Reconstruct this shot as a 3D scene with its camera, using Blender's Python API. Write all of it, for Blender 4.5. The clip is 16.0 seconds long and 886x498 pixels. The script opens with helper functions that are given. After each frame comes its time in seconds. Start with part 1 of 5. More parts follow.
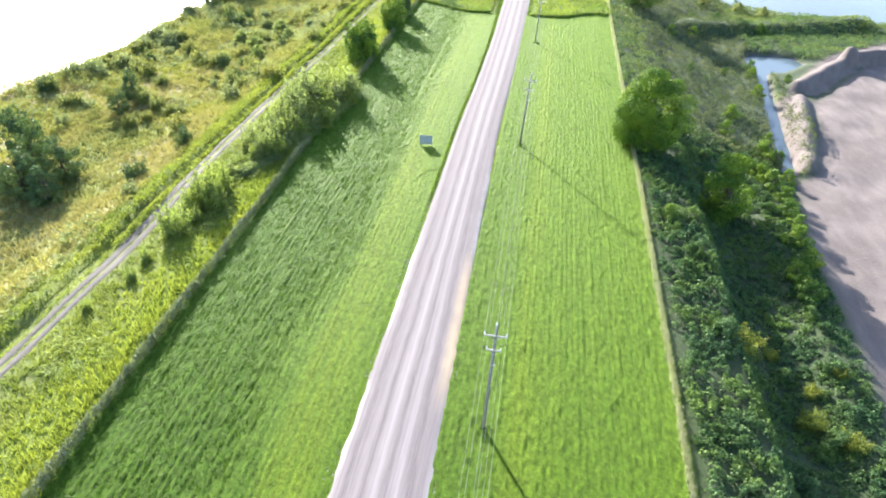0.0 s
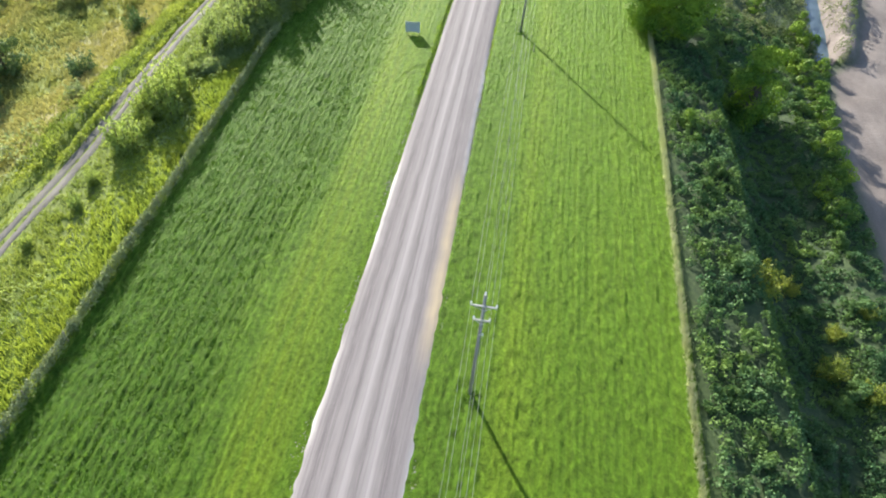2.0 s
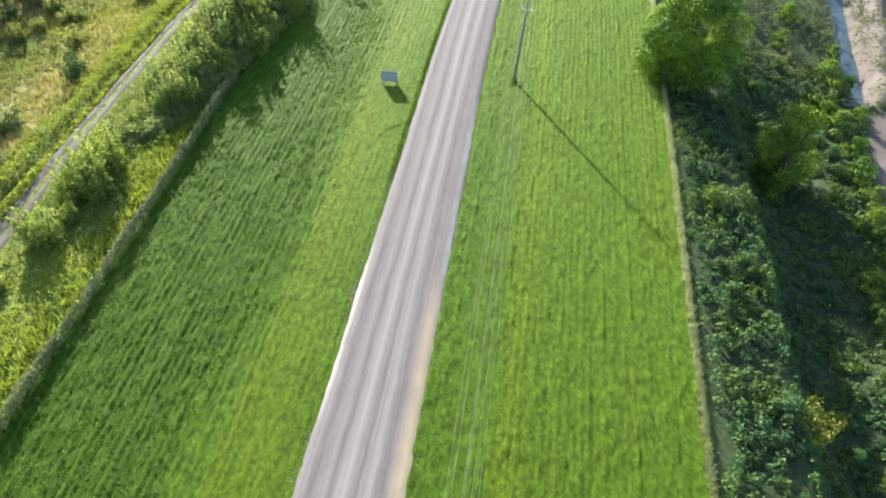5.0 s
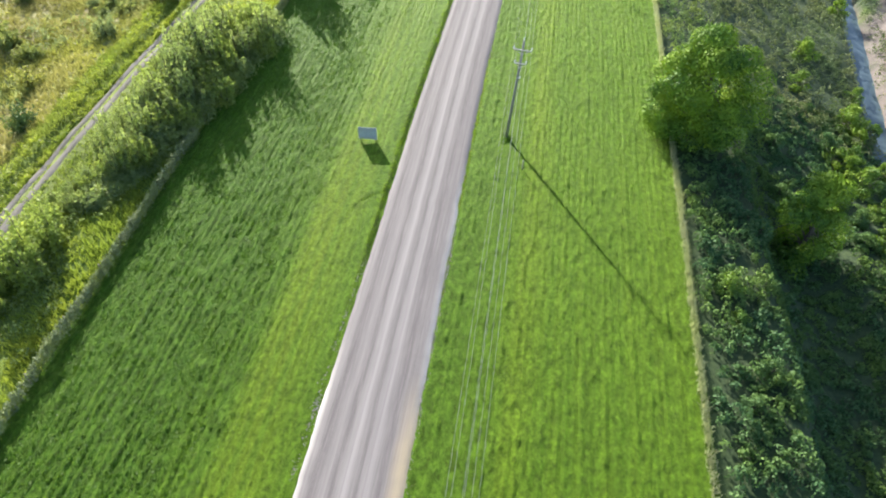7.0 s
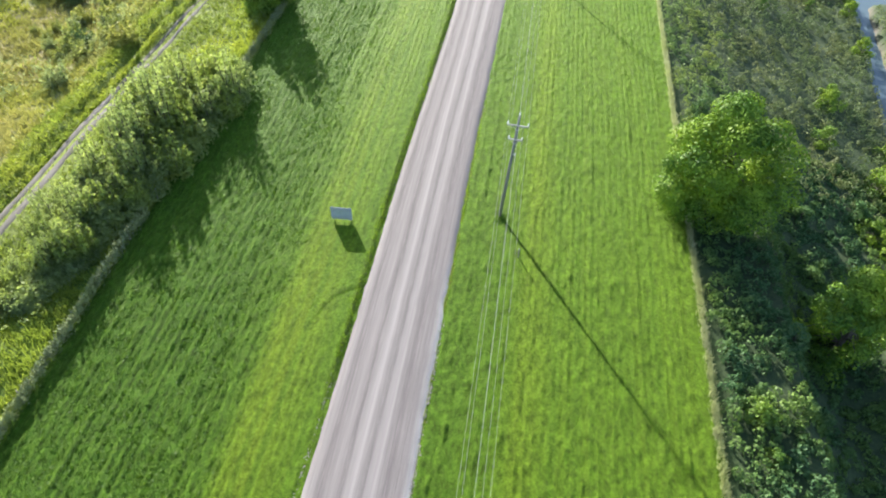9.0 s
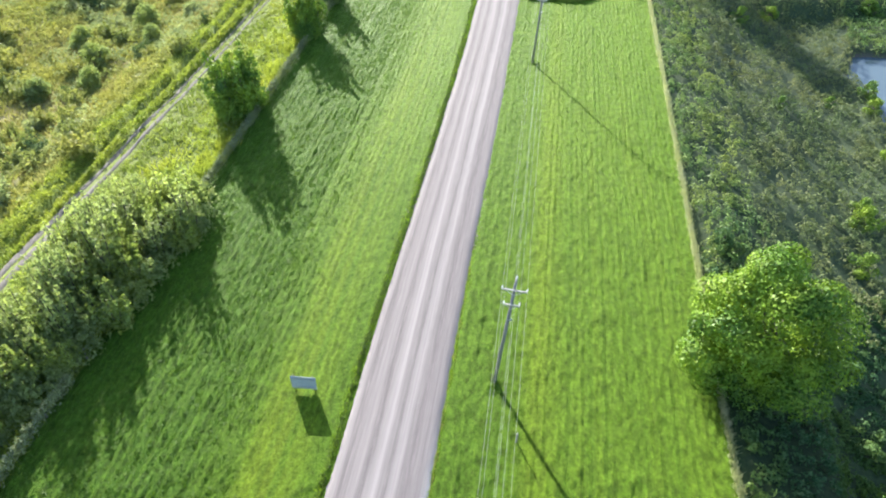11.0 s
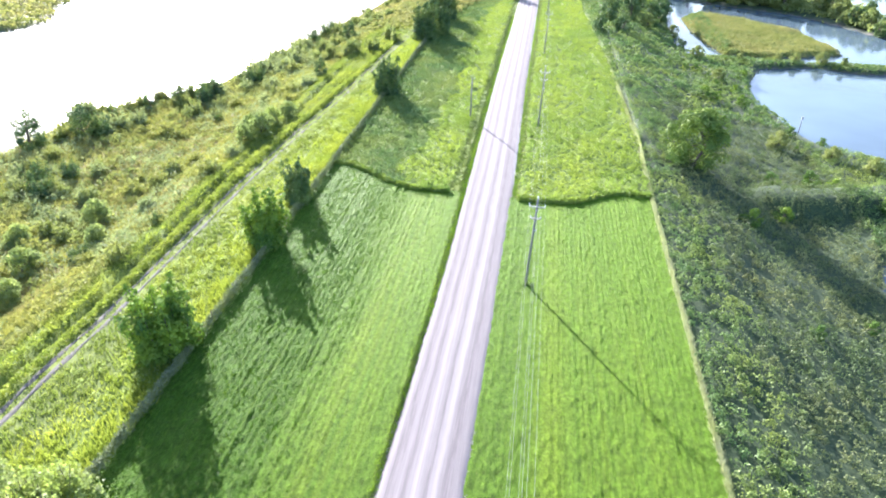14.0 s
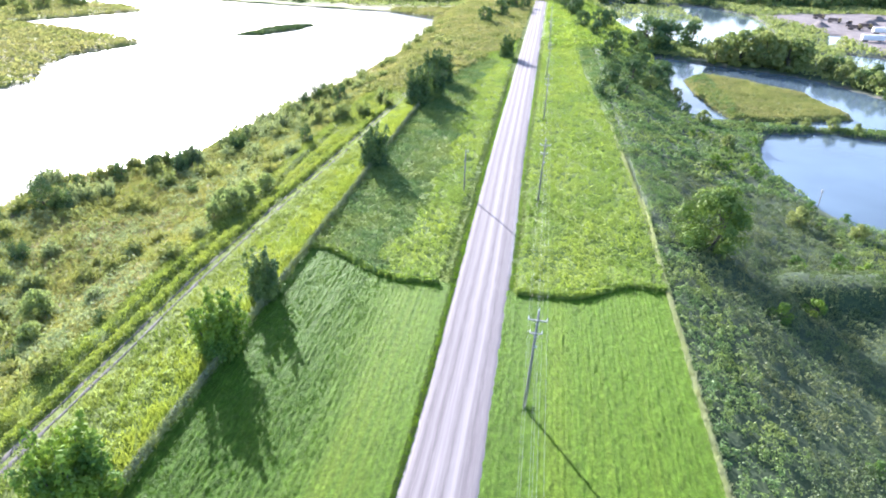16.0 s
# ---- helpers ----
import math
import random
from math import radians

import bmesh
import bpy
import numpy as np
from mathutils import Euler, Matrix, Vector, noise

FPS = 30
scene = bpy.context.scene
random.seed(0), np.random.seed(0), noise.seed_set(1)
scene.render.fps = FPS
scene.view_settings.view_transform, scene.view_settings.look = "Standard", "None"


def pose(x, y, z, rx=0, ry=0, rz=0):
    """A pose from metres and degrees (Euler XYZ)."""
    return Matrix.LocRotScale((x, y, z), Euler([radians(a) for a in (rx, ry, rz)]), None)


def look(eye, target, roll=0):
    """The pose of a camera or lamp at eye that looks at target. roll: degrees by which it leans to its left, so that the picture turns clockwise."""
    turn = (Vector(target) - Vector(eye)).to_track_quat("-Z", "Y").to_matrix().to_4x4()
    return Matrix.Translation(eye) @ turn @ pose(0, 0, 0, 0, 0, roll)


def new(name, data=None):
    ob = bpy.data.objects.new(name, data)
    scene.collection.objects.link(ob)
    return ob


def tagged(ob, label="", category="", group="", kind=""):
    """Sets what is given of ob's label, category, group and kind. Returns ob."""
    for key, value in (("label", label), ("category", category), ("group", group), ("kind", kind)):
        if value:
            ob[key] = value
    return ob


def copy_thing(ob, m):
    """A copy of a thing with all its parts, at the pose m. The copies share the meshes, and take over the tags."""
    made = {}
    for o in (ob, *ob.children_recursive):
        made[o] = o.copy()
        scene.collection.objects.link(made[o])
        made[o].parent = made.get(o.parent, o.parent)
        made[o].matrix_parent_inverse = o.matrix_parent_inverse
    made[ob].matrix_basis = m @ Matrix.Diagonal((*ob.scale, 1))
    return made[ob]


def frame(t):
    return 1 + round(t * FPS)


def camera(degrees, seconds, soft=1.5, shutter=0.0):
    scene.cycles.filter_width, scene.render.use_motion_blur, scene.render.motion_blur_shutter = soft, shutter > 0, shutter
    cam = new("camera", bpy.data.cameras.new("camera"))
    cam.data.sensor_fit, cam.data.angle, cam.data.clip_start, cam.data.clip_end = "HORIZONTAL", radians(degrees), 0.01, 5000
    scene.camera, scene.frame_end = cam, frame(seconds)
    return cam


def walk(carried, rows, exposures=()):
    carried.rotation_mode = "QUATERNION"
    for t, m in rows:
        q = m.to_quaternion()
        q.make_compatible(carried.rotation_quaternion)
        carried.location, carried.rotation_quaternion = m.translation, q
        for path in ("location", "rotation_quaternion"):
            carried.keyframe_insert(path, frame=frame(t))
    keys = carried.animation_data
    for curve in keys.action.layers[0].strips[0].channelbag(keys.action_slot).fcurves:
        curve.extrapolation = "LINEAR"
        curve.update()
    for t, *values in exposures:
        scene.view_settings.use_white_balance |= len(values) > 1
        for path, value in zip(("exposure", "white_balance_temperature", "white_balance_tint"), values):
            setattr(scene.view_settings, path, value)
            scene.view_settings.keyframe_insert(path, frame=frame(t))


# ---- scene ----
cam = camera(67.4, 16.0, soft=1.95)
PATH = [
    (0, (0.248, 1.174, 46.803), (0.009, 2.817, 45.688), 1.3),
    (0.5, (0.209, 4.072, 46.776), (-0.02, 5.66, 45.582), 1.3),
    (1, (0.129, 6.983, 46.743), (-0.088, 8.493, 45.45), 1.3),
    (1.5, (-0.005, 9.907, 46.705), (-0.206, 11.335, 45.319), 1.3),
    (2, (-0.088, 12.745, 46.671), (-0.281, 14.128, 45.24), 1.3),
    (2.5, (-0.223, 15.582, 46.623), (-0.413, 16.942, 45.169), 1.3),
    (3, (-0.329, 18.352, 46.562), (-0.518, 19.71, 45.106), 1.3),
    (3.5, (-0.402, 21.242, 46.445), (-0.59, 22.598, 44.987), 1.2),
    (4, (-0.504, 24.098, 46.382), (-0.691, 25.454, 44.923), 1.2),
    (6.5, (-0.467, 38.905, 46.18), (-0.658, 40.258, 44.72), 1.15),
    (7, (-0.533, 41.91, 46.154), (-0.722, 43.263, 44.693), 1.2),
    (7.5, (-0.687, 44.864, 46.125), (-0.873, 46.217, 44.665), 1.3),
    (8, (-0.912, 47.887, 46.104), (-1.094, 49.241, 44.644), 1.3),
    (10.3, (-1.569, 64.611, 45.374), (-1.763, 65.988, 43.937), 1.0),
    (10.5, (-1.646, 66.004, 45.357), (-1.844, 67.41, 43.949), 1.0),
    (11, (-1.91, 69.181, 45.327), (-2.114, 70.644, 43.979), 1.1),
    (11.5, (-2.219, 72.433, 45.263), (-2.427, 73.946, 43.971), 1.2),
    (12, (-2.462, 75.718, 45.273), (-2.672, 77.278, 44.039), 1.4),
    (12.5, (-2.57, 79.138, 45.303), (-2.786, 80.743, 44.129), 1.5),
    (13, (-2.625, 82.611, 45.359), (-2.847, 84.256, 44.243), 1.6),
    (13.5, (-2.725, 86.166, 45.4), (-2.954, 87.845, 44.337), 1.7),
    (14, (-2.883, 89.756, 45.41), (-3.116, 91.468, 44.403), 1.8),
    (14.5, (-2.992, 93.396, 45.363), (-3.231, 95.14, 44.414), 1.9),
    (15, (-3.098, 96.897, 45.287), (-3.342, 98.671, 44.397), 1.9),
    (15.5, (-3.215, 100.51, 45.224), (-3.461, 102.288, 44.341), 2.0),
    (16, (-3.327, 104.122, 45.179), (-3.574, 105.903, 44.304), 2.0),
]
EXPOSURES = [(0, 2.04, 6050, 16), (1.5, 1.67, 6250, 11), (3, 1.55, 6250, 9), (8, 1.58, 6250, 9), (11, 1.86, 6100, 11), (13, 2.17, 5850, 16), (14.7, 2.28, 5650, 20), (16, 2.06, 5550, 21)]
walk(cam, [(t, look(eye, target, roll)) for t, eye, target, roll in PATH], EXPOSURES)

# ---- light: a low sun ahead and to the west, clear sky ----
SUN_AZ, SUN_EL = radians(-31.5), radians(20.5)
world = bpy.data.worlds.new("sky")
scene.world = world
world.use_nodes = True
wn = world.node_tree.nodes
sky = wn.new("ShaderNodeTexSky")
sky.sky_type, sky.sun_disc = "NISHITA", False
sky.sun_elevation, sky.sun_rotation = SUN_EL, SUN_AZ
sky.air_density, sky.dust_density = 1.0, 1.6
wn["Background"].inputs["Strength"].default_value = 0.105
world.node_tree.links.new(sky.outputs[0], wn["Background"].inputs["Color"])
sun = new("sun", bpy.data.lights.new("sun", "SUN"))
sun.data.energy, sun.data.angle, sun.data.color = 5.0, radians(0.6), (1.0, 0.93, 0.80)
to_sun = Vector((math.sin(SUN_AZ) * math.cos(SUN_EL), math.cos(SUN_AZ) * math.cos(SUN_EL), math.sin(SUN_EL)))
sun.matrix_world = look(to_sun * 100, (0, 0, 0))


# ---- materials ----
def tree_of(name):
    mat = bpy.data.materials.new(name)
    mat.use_nodes = True
    nt = mat.node_tree
    return mat, nt, nt.nodes["Principled BSDF"], nt.nodes["Material Output"]


def node(nt, kind, **inputs):
    n = nt.nodes.new("ShaderNode" + kind)
    for key, value in inputs.items():
        n.inputs[key.replace("_", " ")].default_value = value
    return n


def mix_colour(nt, fac, a, b):
    n = nt.nodes.new("ShaderNodeMix")
    n.data_type = "RGBA"
    for sock, v in ((n.inputs[0], fac), (n.inputs[6], a), (n.inputs[7], b)):
        if isinstance(v, bpy.types.NodeSocket):
            nt.links.new(v, sock)
        else:
            sock.default_value = (*v, 1) if isinstance(v, tuple) else v
    return n.outputs[2]


def position_noise(nt, scale, detail=4.0, stretch=(1, 1, 1), rough=0.55):
    geo = nt.nodes.new("ShaderNodeNewGeometry")
    mp = nt.nodes.new("ShaderNodeMapping")
    mp.inputs["Scale"].default_value = stretch
    nt.links.new(geo.outputs["Position"], mp.inputs["Vector"])
    n = node(nt, "TexNoise", Scale=scale, Detail=detail, Roughness=rough)
    nt.links.new(mp.outputs[0], n.inputs["Vector"])
    return n.outputs["Fac"]


def ramp(nt, fac, lo, hi):
    r = nt.nodes.new("ShaderNodeMapRange")
    r.inputs[1].default_value, r.inputs[2].default_value = lo, hi
    nt.links.new(fac, r.inputs[0])
    return r.outputs[0]


def leaf_material(name, dark, light, yellow, translucency=0.45, patch=0.08, stretch=(1, 1, 1), gloss=0.02):
    """Thin leaves: each leaf between two greens, patches that lean to a third colour, light coming through."""
    mat, nt, bsdf, out = tree_of(name)
    nt.nodes.remove(bsdf)
    geo = nt.nodes.new("ShaderNodeNewGeometry")
    col = mix_colour(nt, geo.outputs["Random Per Island"], dark, light)
    col = mix_colour(nt, ramp(nt, position_noise(nt, patch, 3.0, stretch), 0.40, 0.66), col, yellow)
    dif, tra, glo = node(nt, "BsdfDiffuse"), node(nt, "BsdfTranslucent"), node(nt, "BsdfGlossy", Roughness=0.5)
    warm = mix_colour(nt, 0.22, col, tuple(min(1, c * k) for c, k in zip(yellow, (1.25, 1.35, 0.6))))
    nt.links.new(col, dif.inputs["Color"])
    nt.links.new(warm, tra.inputs["Color"])
    m1, m2 = node(nt, "MixShader", Fac=translucency), node(nt, "MixShader", Fac=gloss)
    nt.links.new(dif.outputs[0], m1.inputs[1])
    nt.links.new(tra.outputs[0], m1.inputs[2])
    nt.links.new(m1.outputs[0], m2.inputs[1])
    nt.links.new(glo.outputs[0], m2.inputs[2])
    nt.links.new(m2.outputs[0], out.inputs["Surface"])
    return mat


def solid(name, a, b, rough=0.8, metal=0.0, scale=3.0, stretch=(1, 1, 1), bump=0.0, bump_scale=40.0):
    mat, nt, bsdf, out = tree_of(name)
    nt.links.new(mix_colour(nt, ramp(nt, position_noise(nt, scale, 5.0, stretch), 0.3, 0.7), a, b), bsdf.inputs["Base Color"])
    bsdf.inputs["Roughness"].default_value, bsdf.inputs["Metallic"].default_value = rough, metal
    if bump:
        bp = node(nt, "Bump", Strength=bump, Distance=0.05)
        nt.links.new(position_noise(nt, bump_scale, 3.0, stretch), bp.inputs["Height"])
        nt.links.new(bp.outputs[0], bsdf.inputs["Normal"])
    return mat


M_LAWN = leaf_material("mown_grass", (0.085, 0.18, 0.012), (0.15, 0.28, 0.020), (0.23, 0.36, 0.018), 0.48, 0.9, (1.7, 0.04, 1), 0.04)
M_VERGE = leaf_material("verge_green", (0.07, 0.12, 0.02), (0.12, 0.19, 0.035), (0.18, 0.22, 0.05), 0.46, 0.9, (1.7, 0.04, 1), 0.06)
M_CLOVER = leaf_material("clover_leaf", (0.042, 0.112, 0.008), (0.105, 0.215, 0.016), (0.12, 0.215, 0.012), 0.40, 0.6, (1.7, 0.06, 1), 0.03)
M_MEADOW = leaf_material("unmown_meadow", (0.17, 0.27, 0.038), (0.225, 0.33, 0.055), (0.31, 0.39, 0.05), 0.46, 0.08, (1, 0.5, 1), 0.03)
M_TALL = leaf_material("tall_grass", (0.18, 0.25, 0.035), (0.24, 0.315, 0.05), (0.32, 0.37, 0.05), 0.50, 0.12, (1, 1, 1), 0.02)
M_OLIVE = leaf_material("olive_grass", (0.20, 0.23, 0.065), (0.25, 0.275, 0.08), (0.32, 0.305, 0.11), 0.42, 0.07)
M_PALE = leaf_material("pale_weeds", (0.19, 0.25, 0.105), (0.26, 0.315, 0.15), (0.29, 0.33, 0.13), 0.48, 0.2)
M_MID = leaf_material("rank_grass", (0.12, 0.18, 0.03), (0.18, 0.245, 0.05), (0.27, 0.31, 0.06), 0.46, 0.10)
M_GOLD = leaf_material("dry_grass", (0.26, 0.235, 0.09), (0.31, 0.28, 0.11), (0.31, 0.33, 0.06), 0.42, 0.045)
M_STRAW = leaf_material("straw", (0.32, 0.34, 0.20), (0.46, 0.48, 0.31), (0.38, 0.42, 0.20), 0.45, 0.3)
M_SCRUB = leaf_material("scrub_leaf", (0.034, 0.088, 0.036), (0.11, 0.20, 0.085), (0.14, 0.22, 0.05), 0.27, 0.15, (1, 1, 1), 0.01)
M_BROWN = leaf_material("seeding_weed", (0.085, 0.135, 0.045), (0.155, 0.212, 0.085), (0.175, 0.20, 0.075), 0.28, 0.12)
M_SPRAY = leaf_material("bushy_weed", (0.16, 0.21, 0.06), (0.235, 0.285, 0.085), (0.32, 0.325, 0.08), 0.42, 0.1)
M_YELLOW = leaf_material("yellowing_leaf", (0.12, 0.17, 0.025), (0.22, 0.27, 0.04), (0.26, 0.29, 0.035), 0.30, 0.25)
M_REED = leaf_material("weed_leaf", (0.07, 0.155, 0.045), (0.19, 0.29, 0.10), (0.23, 0.29, 0.07), 0.32, 0.1)
M_TREE = leaf_material("broad_leaf", (0.030, 0.080, 0.012), (0.105, 0.215, 0.022), (0.20, 0.31, 0.022), 0.15, 0.25)
M_PLUME = leaf_material("young_leaf", (0.045, 0.105, 0.022), (0.13, 0.24, 0.04), (0.21, 0.31, 0.03), 0.22, 0.25)
M_DARK = leaf_material("poplar_leaf", (0.045, 0.09, 0.04), (0.11, 0.185, 0.07), (0.17, 0.235, 0.06), 0.18, 0.2)
M_WILLOW = leaf_material("willow_leaf", (0.15, 0.21, 0.075), (0.28, 0.355, 0.14), (0.32, 0.385, 0.11), 0.56, 0.3)
M_SALLOW = leaf_material("sallow_leaf", (0.14, 0.205, 0.05), (0.26, 0.345, 0.09), (0.32, 0.39, 0.08), 0.54, 0.3)
M_FENCE = leaf_material("fence_weed", (0.10, 0.135, 0.06), (0.27, 0.31, 0.17), (0.24, 0.28, 0.11), 0.16, 0.3)
# verge grass with its shaded side put into a darker leaf colour
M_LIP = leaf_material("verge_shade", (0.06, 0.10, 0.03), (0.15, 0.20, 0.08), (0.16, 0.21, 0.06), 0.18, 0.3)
M_FAR = leaf_material("pond_willow_leaf", (0.14, 0.195, 0.06), (0.22, 0.28, 0.09), (0.31, 0.34, 0.11), 0.45, 0.1)
M_BANK = leaf_material("bank_leaf", (0.045, 0.095, 0.025), (0.125, 0.215, 0.05), (0.20, 0.28, 0.04), 0.18, 0.25)
M_BARK = solid("bark", (0.055, 0.047, 0.038), (0.11, 0.095, 0.078), 0.9, 0, 4, (1, 1, 0.2), 0.5, 20)
M_WOOD = solid("weathered_pole", (0.15, 0.15, 0.145), (0.24, 0.24, 0.235), 0.85, 0, 3, (6, 6, 0.3), 0.3, 20)
M_ARM = solid("pale_arm", (0.34, 0.34, 0.33), (0.46, 0.46, 0.45), 0.7, 0, 3)
M_POST = solid("fence_wood", (0.16, 0.14, 0.12), (0.28, 0.25, 0.22), 0.9, 0, 6, (4, 4, 0.5))
M_PORCELAIN = solid("porcelain", (0.78, 0.80, 0.82), (0.85, 0.86, 0.88), 0.25)
M_WIRE = solid("aluminium_wire", (0.32, 0.34, 0.32), (0.42, 0.43, 0.40), 0.8)
M_STONE = solid("loose_stone", (0.22, 0.20, 0.185), (0.34, 0.31, 0.29), 0.9, 0, 6)
M_STEEL = solid("galvanised", (0.35, 0.36, 0.38), (0.5, 0.51, 0.53), 0.45, 0.7)
M_BOARD = solid("board_grey", (0.30, 0.34, 0.40), (0.38, 0.42, 0.48), 0.6, 0, 2)
M_WHITE = solid("white_paint", (0.72, 0.73, 0.74), (0.82, 0.82, 0.82), 0.45, 0, 1)
M_TYRE = solid("rubber", (0.02, 0.02, 0.02), (0.04, 0.04, 0.04), 0.9)
M_CAB = solid("dusty_paint", (0.20, 0.15, 0.06), (0.32, 0.24, 0.10), 0.6, 0, 2)
M_HEAP = solid("tipped_gravel", (0.10, 0.088, 0.08), (0.20, 0.17, 0.155), 0.95, 0, 0.8, (1, 1, 1), 0.6, 6)
M_RUST = solid("dark_steel", (0.08, 0.07, 0.07), (0.18, 0.13, 0.10), 0.7, 0.2, 2)


def ground_material():
    mat, nt, bsdf, out = tree_of("ground")
    at = nt.nodes.new("ShaderNodeAttribute")
    at.attribute_name = "zone"
    sep = nt.nodes.new("ShaderNodeSeparateColor")
    nt.links.new(at.outputs["Color"], sep.inputs[0])
    fine, coarse = position_noise(nt, 2.2, 6.0), position_noise(nt, 0.10, 4.0)
    green = mix_colour(nt, ramp(nt, fine, 0.3, 0.7), (0.06, 0.105, 0.010), (0.11, 0.17, 0.018))
    green = mix_colour(nt, ramp(nt, coarse, 0.4, 0.7), green, (0.14, 0.19, 0.015))
    gold = mix_colour(nt, ramp(nt, fine, 0.3, 0.7), (0.20, 0.17, 0.07), (0.34, 0.29, 0.15))
    gold = mix_colour(nt, ramp(nt, coarse, 0.42, 0.62), gold, (0.22, 0.25, 0.05))
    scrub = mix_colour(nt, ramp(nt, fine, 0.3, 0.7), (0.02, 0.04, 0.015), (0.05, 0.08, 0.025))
    soil = mix_colour(nt, ramp(nt, position_noise(nt, 0.5, 8.0, (1, 0.35, 1)), 0.3, 0.7), (0.125, 0.104, 0.094), (0.195, 0.167, 0.152))
    soil = mix_colour(nt, ramp(nt, coarse, 0.45, 0.75), soil, (0.10, 0.083, 0.075))
    col = mix_colour(nt, sep.outputs[1], green, gold)
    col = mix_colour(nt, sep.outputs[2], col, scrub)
    col = mix_colour(nt, sep.outputs[0], col, soil)
    nt.links.new(col, bsdf.inputs["Base Color"])
    bsdf.inputs["Roughness"].default_value = 0.95
    bp = node(nt, "Bump", Strength=0.6, Distance=0.15)
    nt.links.new(fine, bp.inputs["Height"])
    nt.links.new(bp.outputs[0], bsdf.inputs["Normal"])
    return mat


def road_material():
    """Pale pinkish gravel, worn in long stripes by wheels, loose pale stones towards the edges."""
    mat, nt, bsdf, out = tree_of("gravel_road")
    patches = position_noise(nt, 0.5, 4.0, (1, 0.10, 1))
    grains = position_noise(nt, 14.0, 4.0)
    # wheel lanes across the road: swept dark bands between ridges of pale loose gravel
    across = nt.nodes.new("ShaderNodeAttribute")
    across.attribute_name = "across"
    wander = nt.nodes.new("ShaderNodeMath")
    wander.operation = "MULTIPLY_ADD"
    wander.inputs[1].default_value = 0.16
    nt.links.new(position_noise(nt, 1.0, 2.0, (0.25, 0.012, 1)), wander.inputs[0])
    nt.links.new(across.outputs["Fac"], wander.inputs[2])
    lanes = nt.nodes.new("ShaderNodeValToRGB")
    lanes.color_ramp.interpolation = "EASE"
    dark, mid, light, bright = (0.112, 0.099, 0.100, 1), (0.162, 0.146, 0.145, 1), (0.208, 0.191, 0.188, 1), (0.285, 0.267, 0.261, 1)
    stops = [(0.0, mid), (0.09, light), (0.15, dark), (0.20, mid), (0.27, light), (0.34, dark), (0.39, light), (0.45, bright), (0.53, mid), (0.57, dark), (0.61, light), (0.67, bright), (0.73, mid), (0.79, dark), (0.84, mid), (0.93, mid), (1.0, light)]
    while len(lanes.color_ramp.elements) < len(stops):
        lanes.color_ramp.elements.new(0.5)
    for el, (at_u, tone) in zip(lanes.color_ramp.elements, stops):
        el.position, el.color = at_u, tone
    nt.links.new(wander.outputs[0], lanes.inputs[0])
    col = lanes.outputs[0]
    lines = position_noise(nt, 1.0, 2.0, (4.5, 0.010, 1))
    thin = nt.nodes.new("ShaderNodeMath")
    thin.operation = "MULTIPLY"
    thin.inputs[1].default_value = 0.48
    nt.links.new(ramp(nt, lines, 0.52, 0.68), thin.inputs[0])
    col = mix_colour(nt, thin.outputs[0], col, (0.125, 0.108, 0.112))
    streak = nt.nodes.new("ShaderNodeMath")
    streak.operation = "MULTIPLY"
    streak.inputs[1].default_value = 0.36
    nt.links.new(ramp(nt, position_noise(nt, 1.0, 4.0, (9.0, 0.25, 1), 0.7), 0.45, 0.7), streak.inputs[0])
    col = mix_colour(nt, streak.outputs[0], col, (0.34, 0.305, 0.30))
    soft = nt.nodes.new("ShaderNodeMath")
    soft.operation = "MULTIPLY"
    soft.inputs[1].default_value = 0.3
    nt.links.new(ramp(nt, patches, 0.35, 0.8), soft.inputs[0])
    col = mix_colour(nt, soft.outputs[0], col, (0.19, 0.168, 0.172))
    grit = nt.nodes.new("ShaderNodeMath")
    grit.operation = "MULTIPLY"
    grit.inputs[1].default_value = 0.42
    nt.links.new(ramp(nt, grains, 0.35, 0.75), grit.inputs[0])
    col = mix_colour(nt, grit.outputs[0], col, (0.22, 0.202, 0.203))
    at = nt.nodes.new("ShaderNodeAttribute")
    at.attribute_name = "edge"
    col = mix_colour(nt, at.outputs["Fac"], col, (0.68, 0.64, 0.61))
    tan = nt.nodes.new("ShaderNodeAttribute")
    tan.attribute_name = "tan"
    col = mix_colour(nt, tan.outputs["Fac"], col, (0.42, 0.34, 0.22))
    nt.links.new(col, bsdf.inputs["Base Color"])
    bsdf.inputs["Roughness"].default_value, bsdf.inputs["Specular IOR Level"].default_value = 0.85, 0.2
    bp = node(nt, "Bump", Strength=0.5, Distance=0.03)
    nt.links.new(grains, bp.inputs["Height"])
    nt.links.new(bp.outputs[0], bsdf.inputs["Normal"])
    return mat


def water_material(name, deep, rough, waves):
    mat, nt, bsdf, out = tree_of(name)
    nt.links.new(mix_colour(nt, ramp(nt, position_noise(nt, 0.02, 4.0), 0.35, 0.65), deep, tuple(c * 1.5 for c in deep)), bsdf.inputs["Base Color"])
    bsdf.inputs["Roughness"].default_value, bsdf.inputs["IOR"].default_value = rough, 1.33
    bp = node(nt, "Bump", Strength=waves, Distance=0.2)
    nt.links.new(position_noise(nt, 0.9, 4.0), bp.inputs["Height"])
    nt.links.new(bp.outputs[0], bsdf.inputs["Normal"])
    return mat


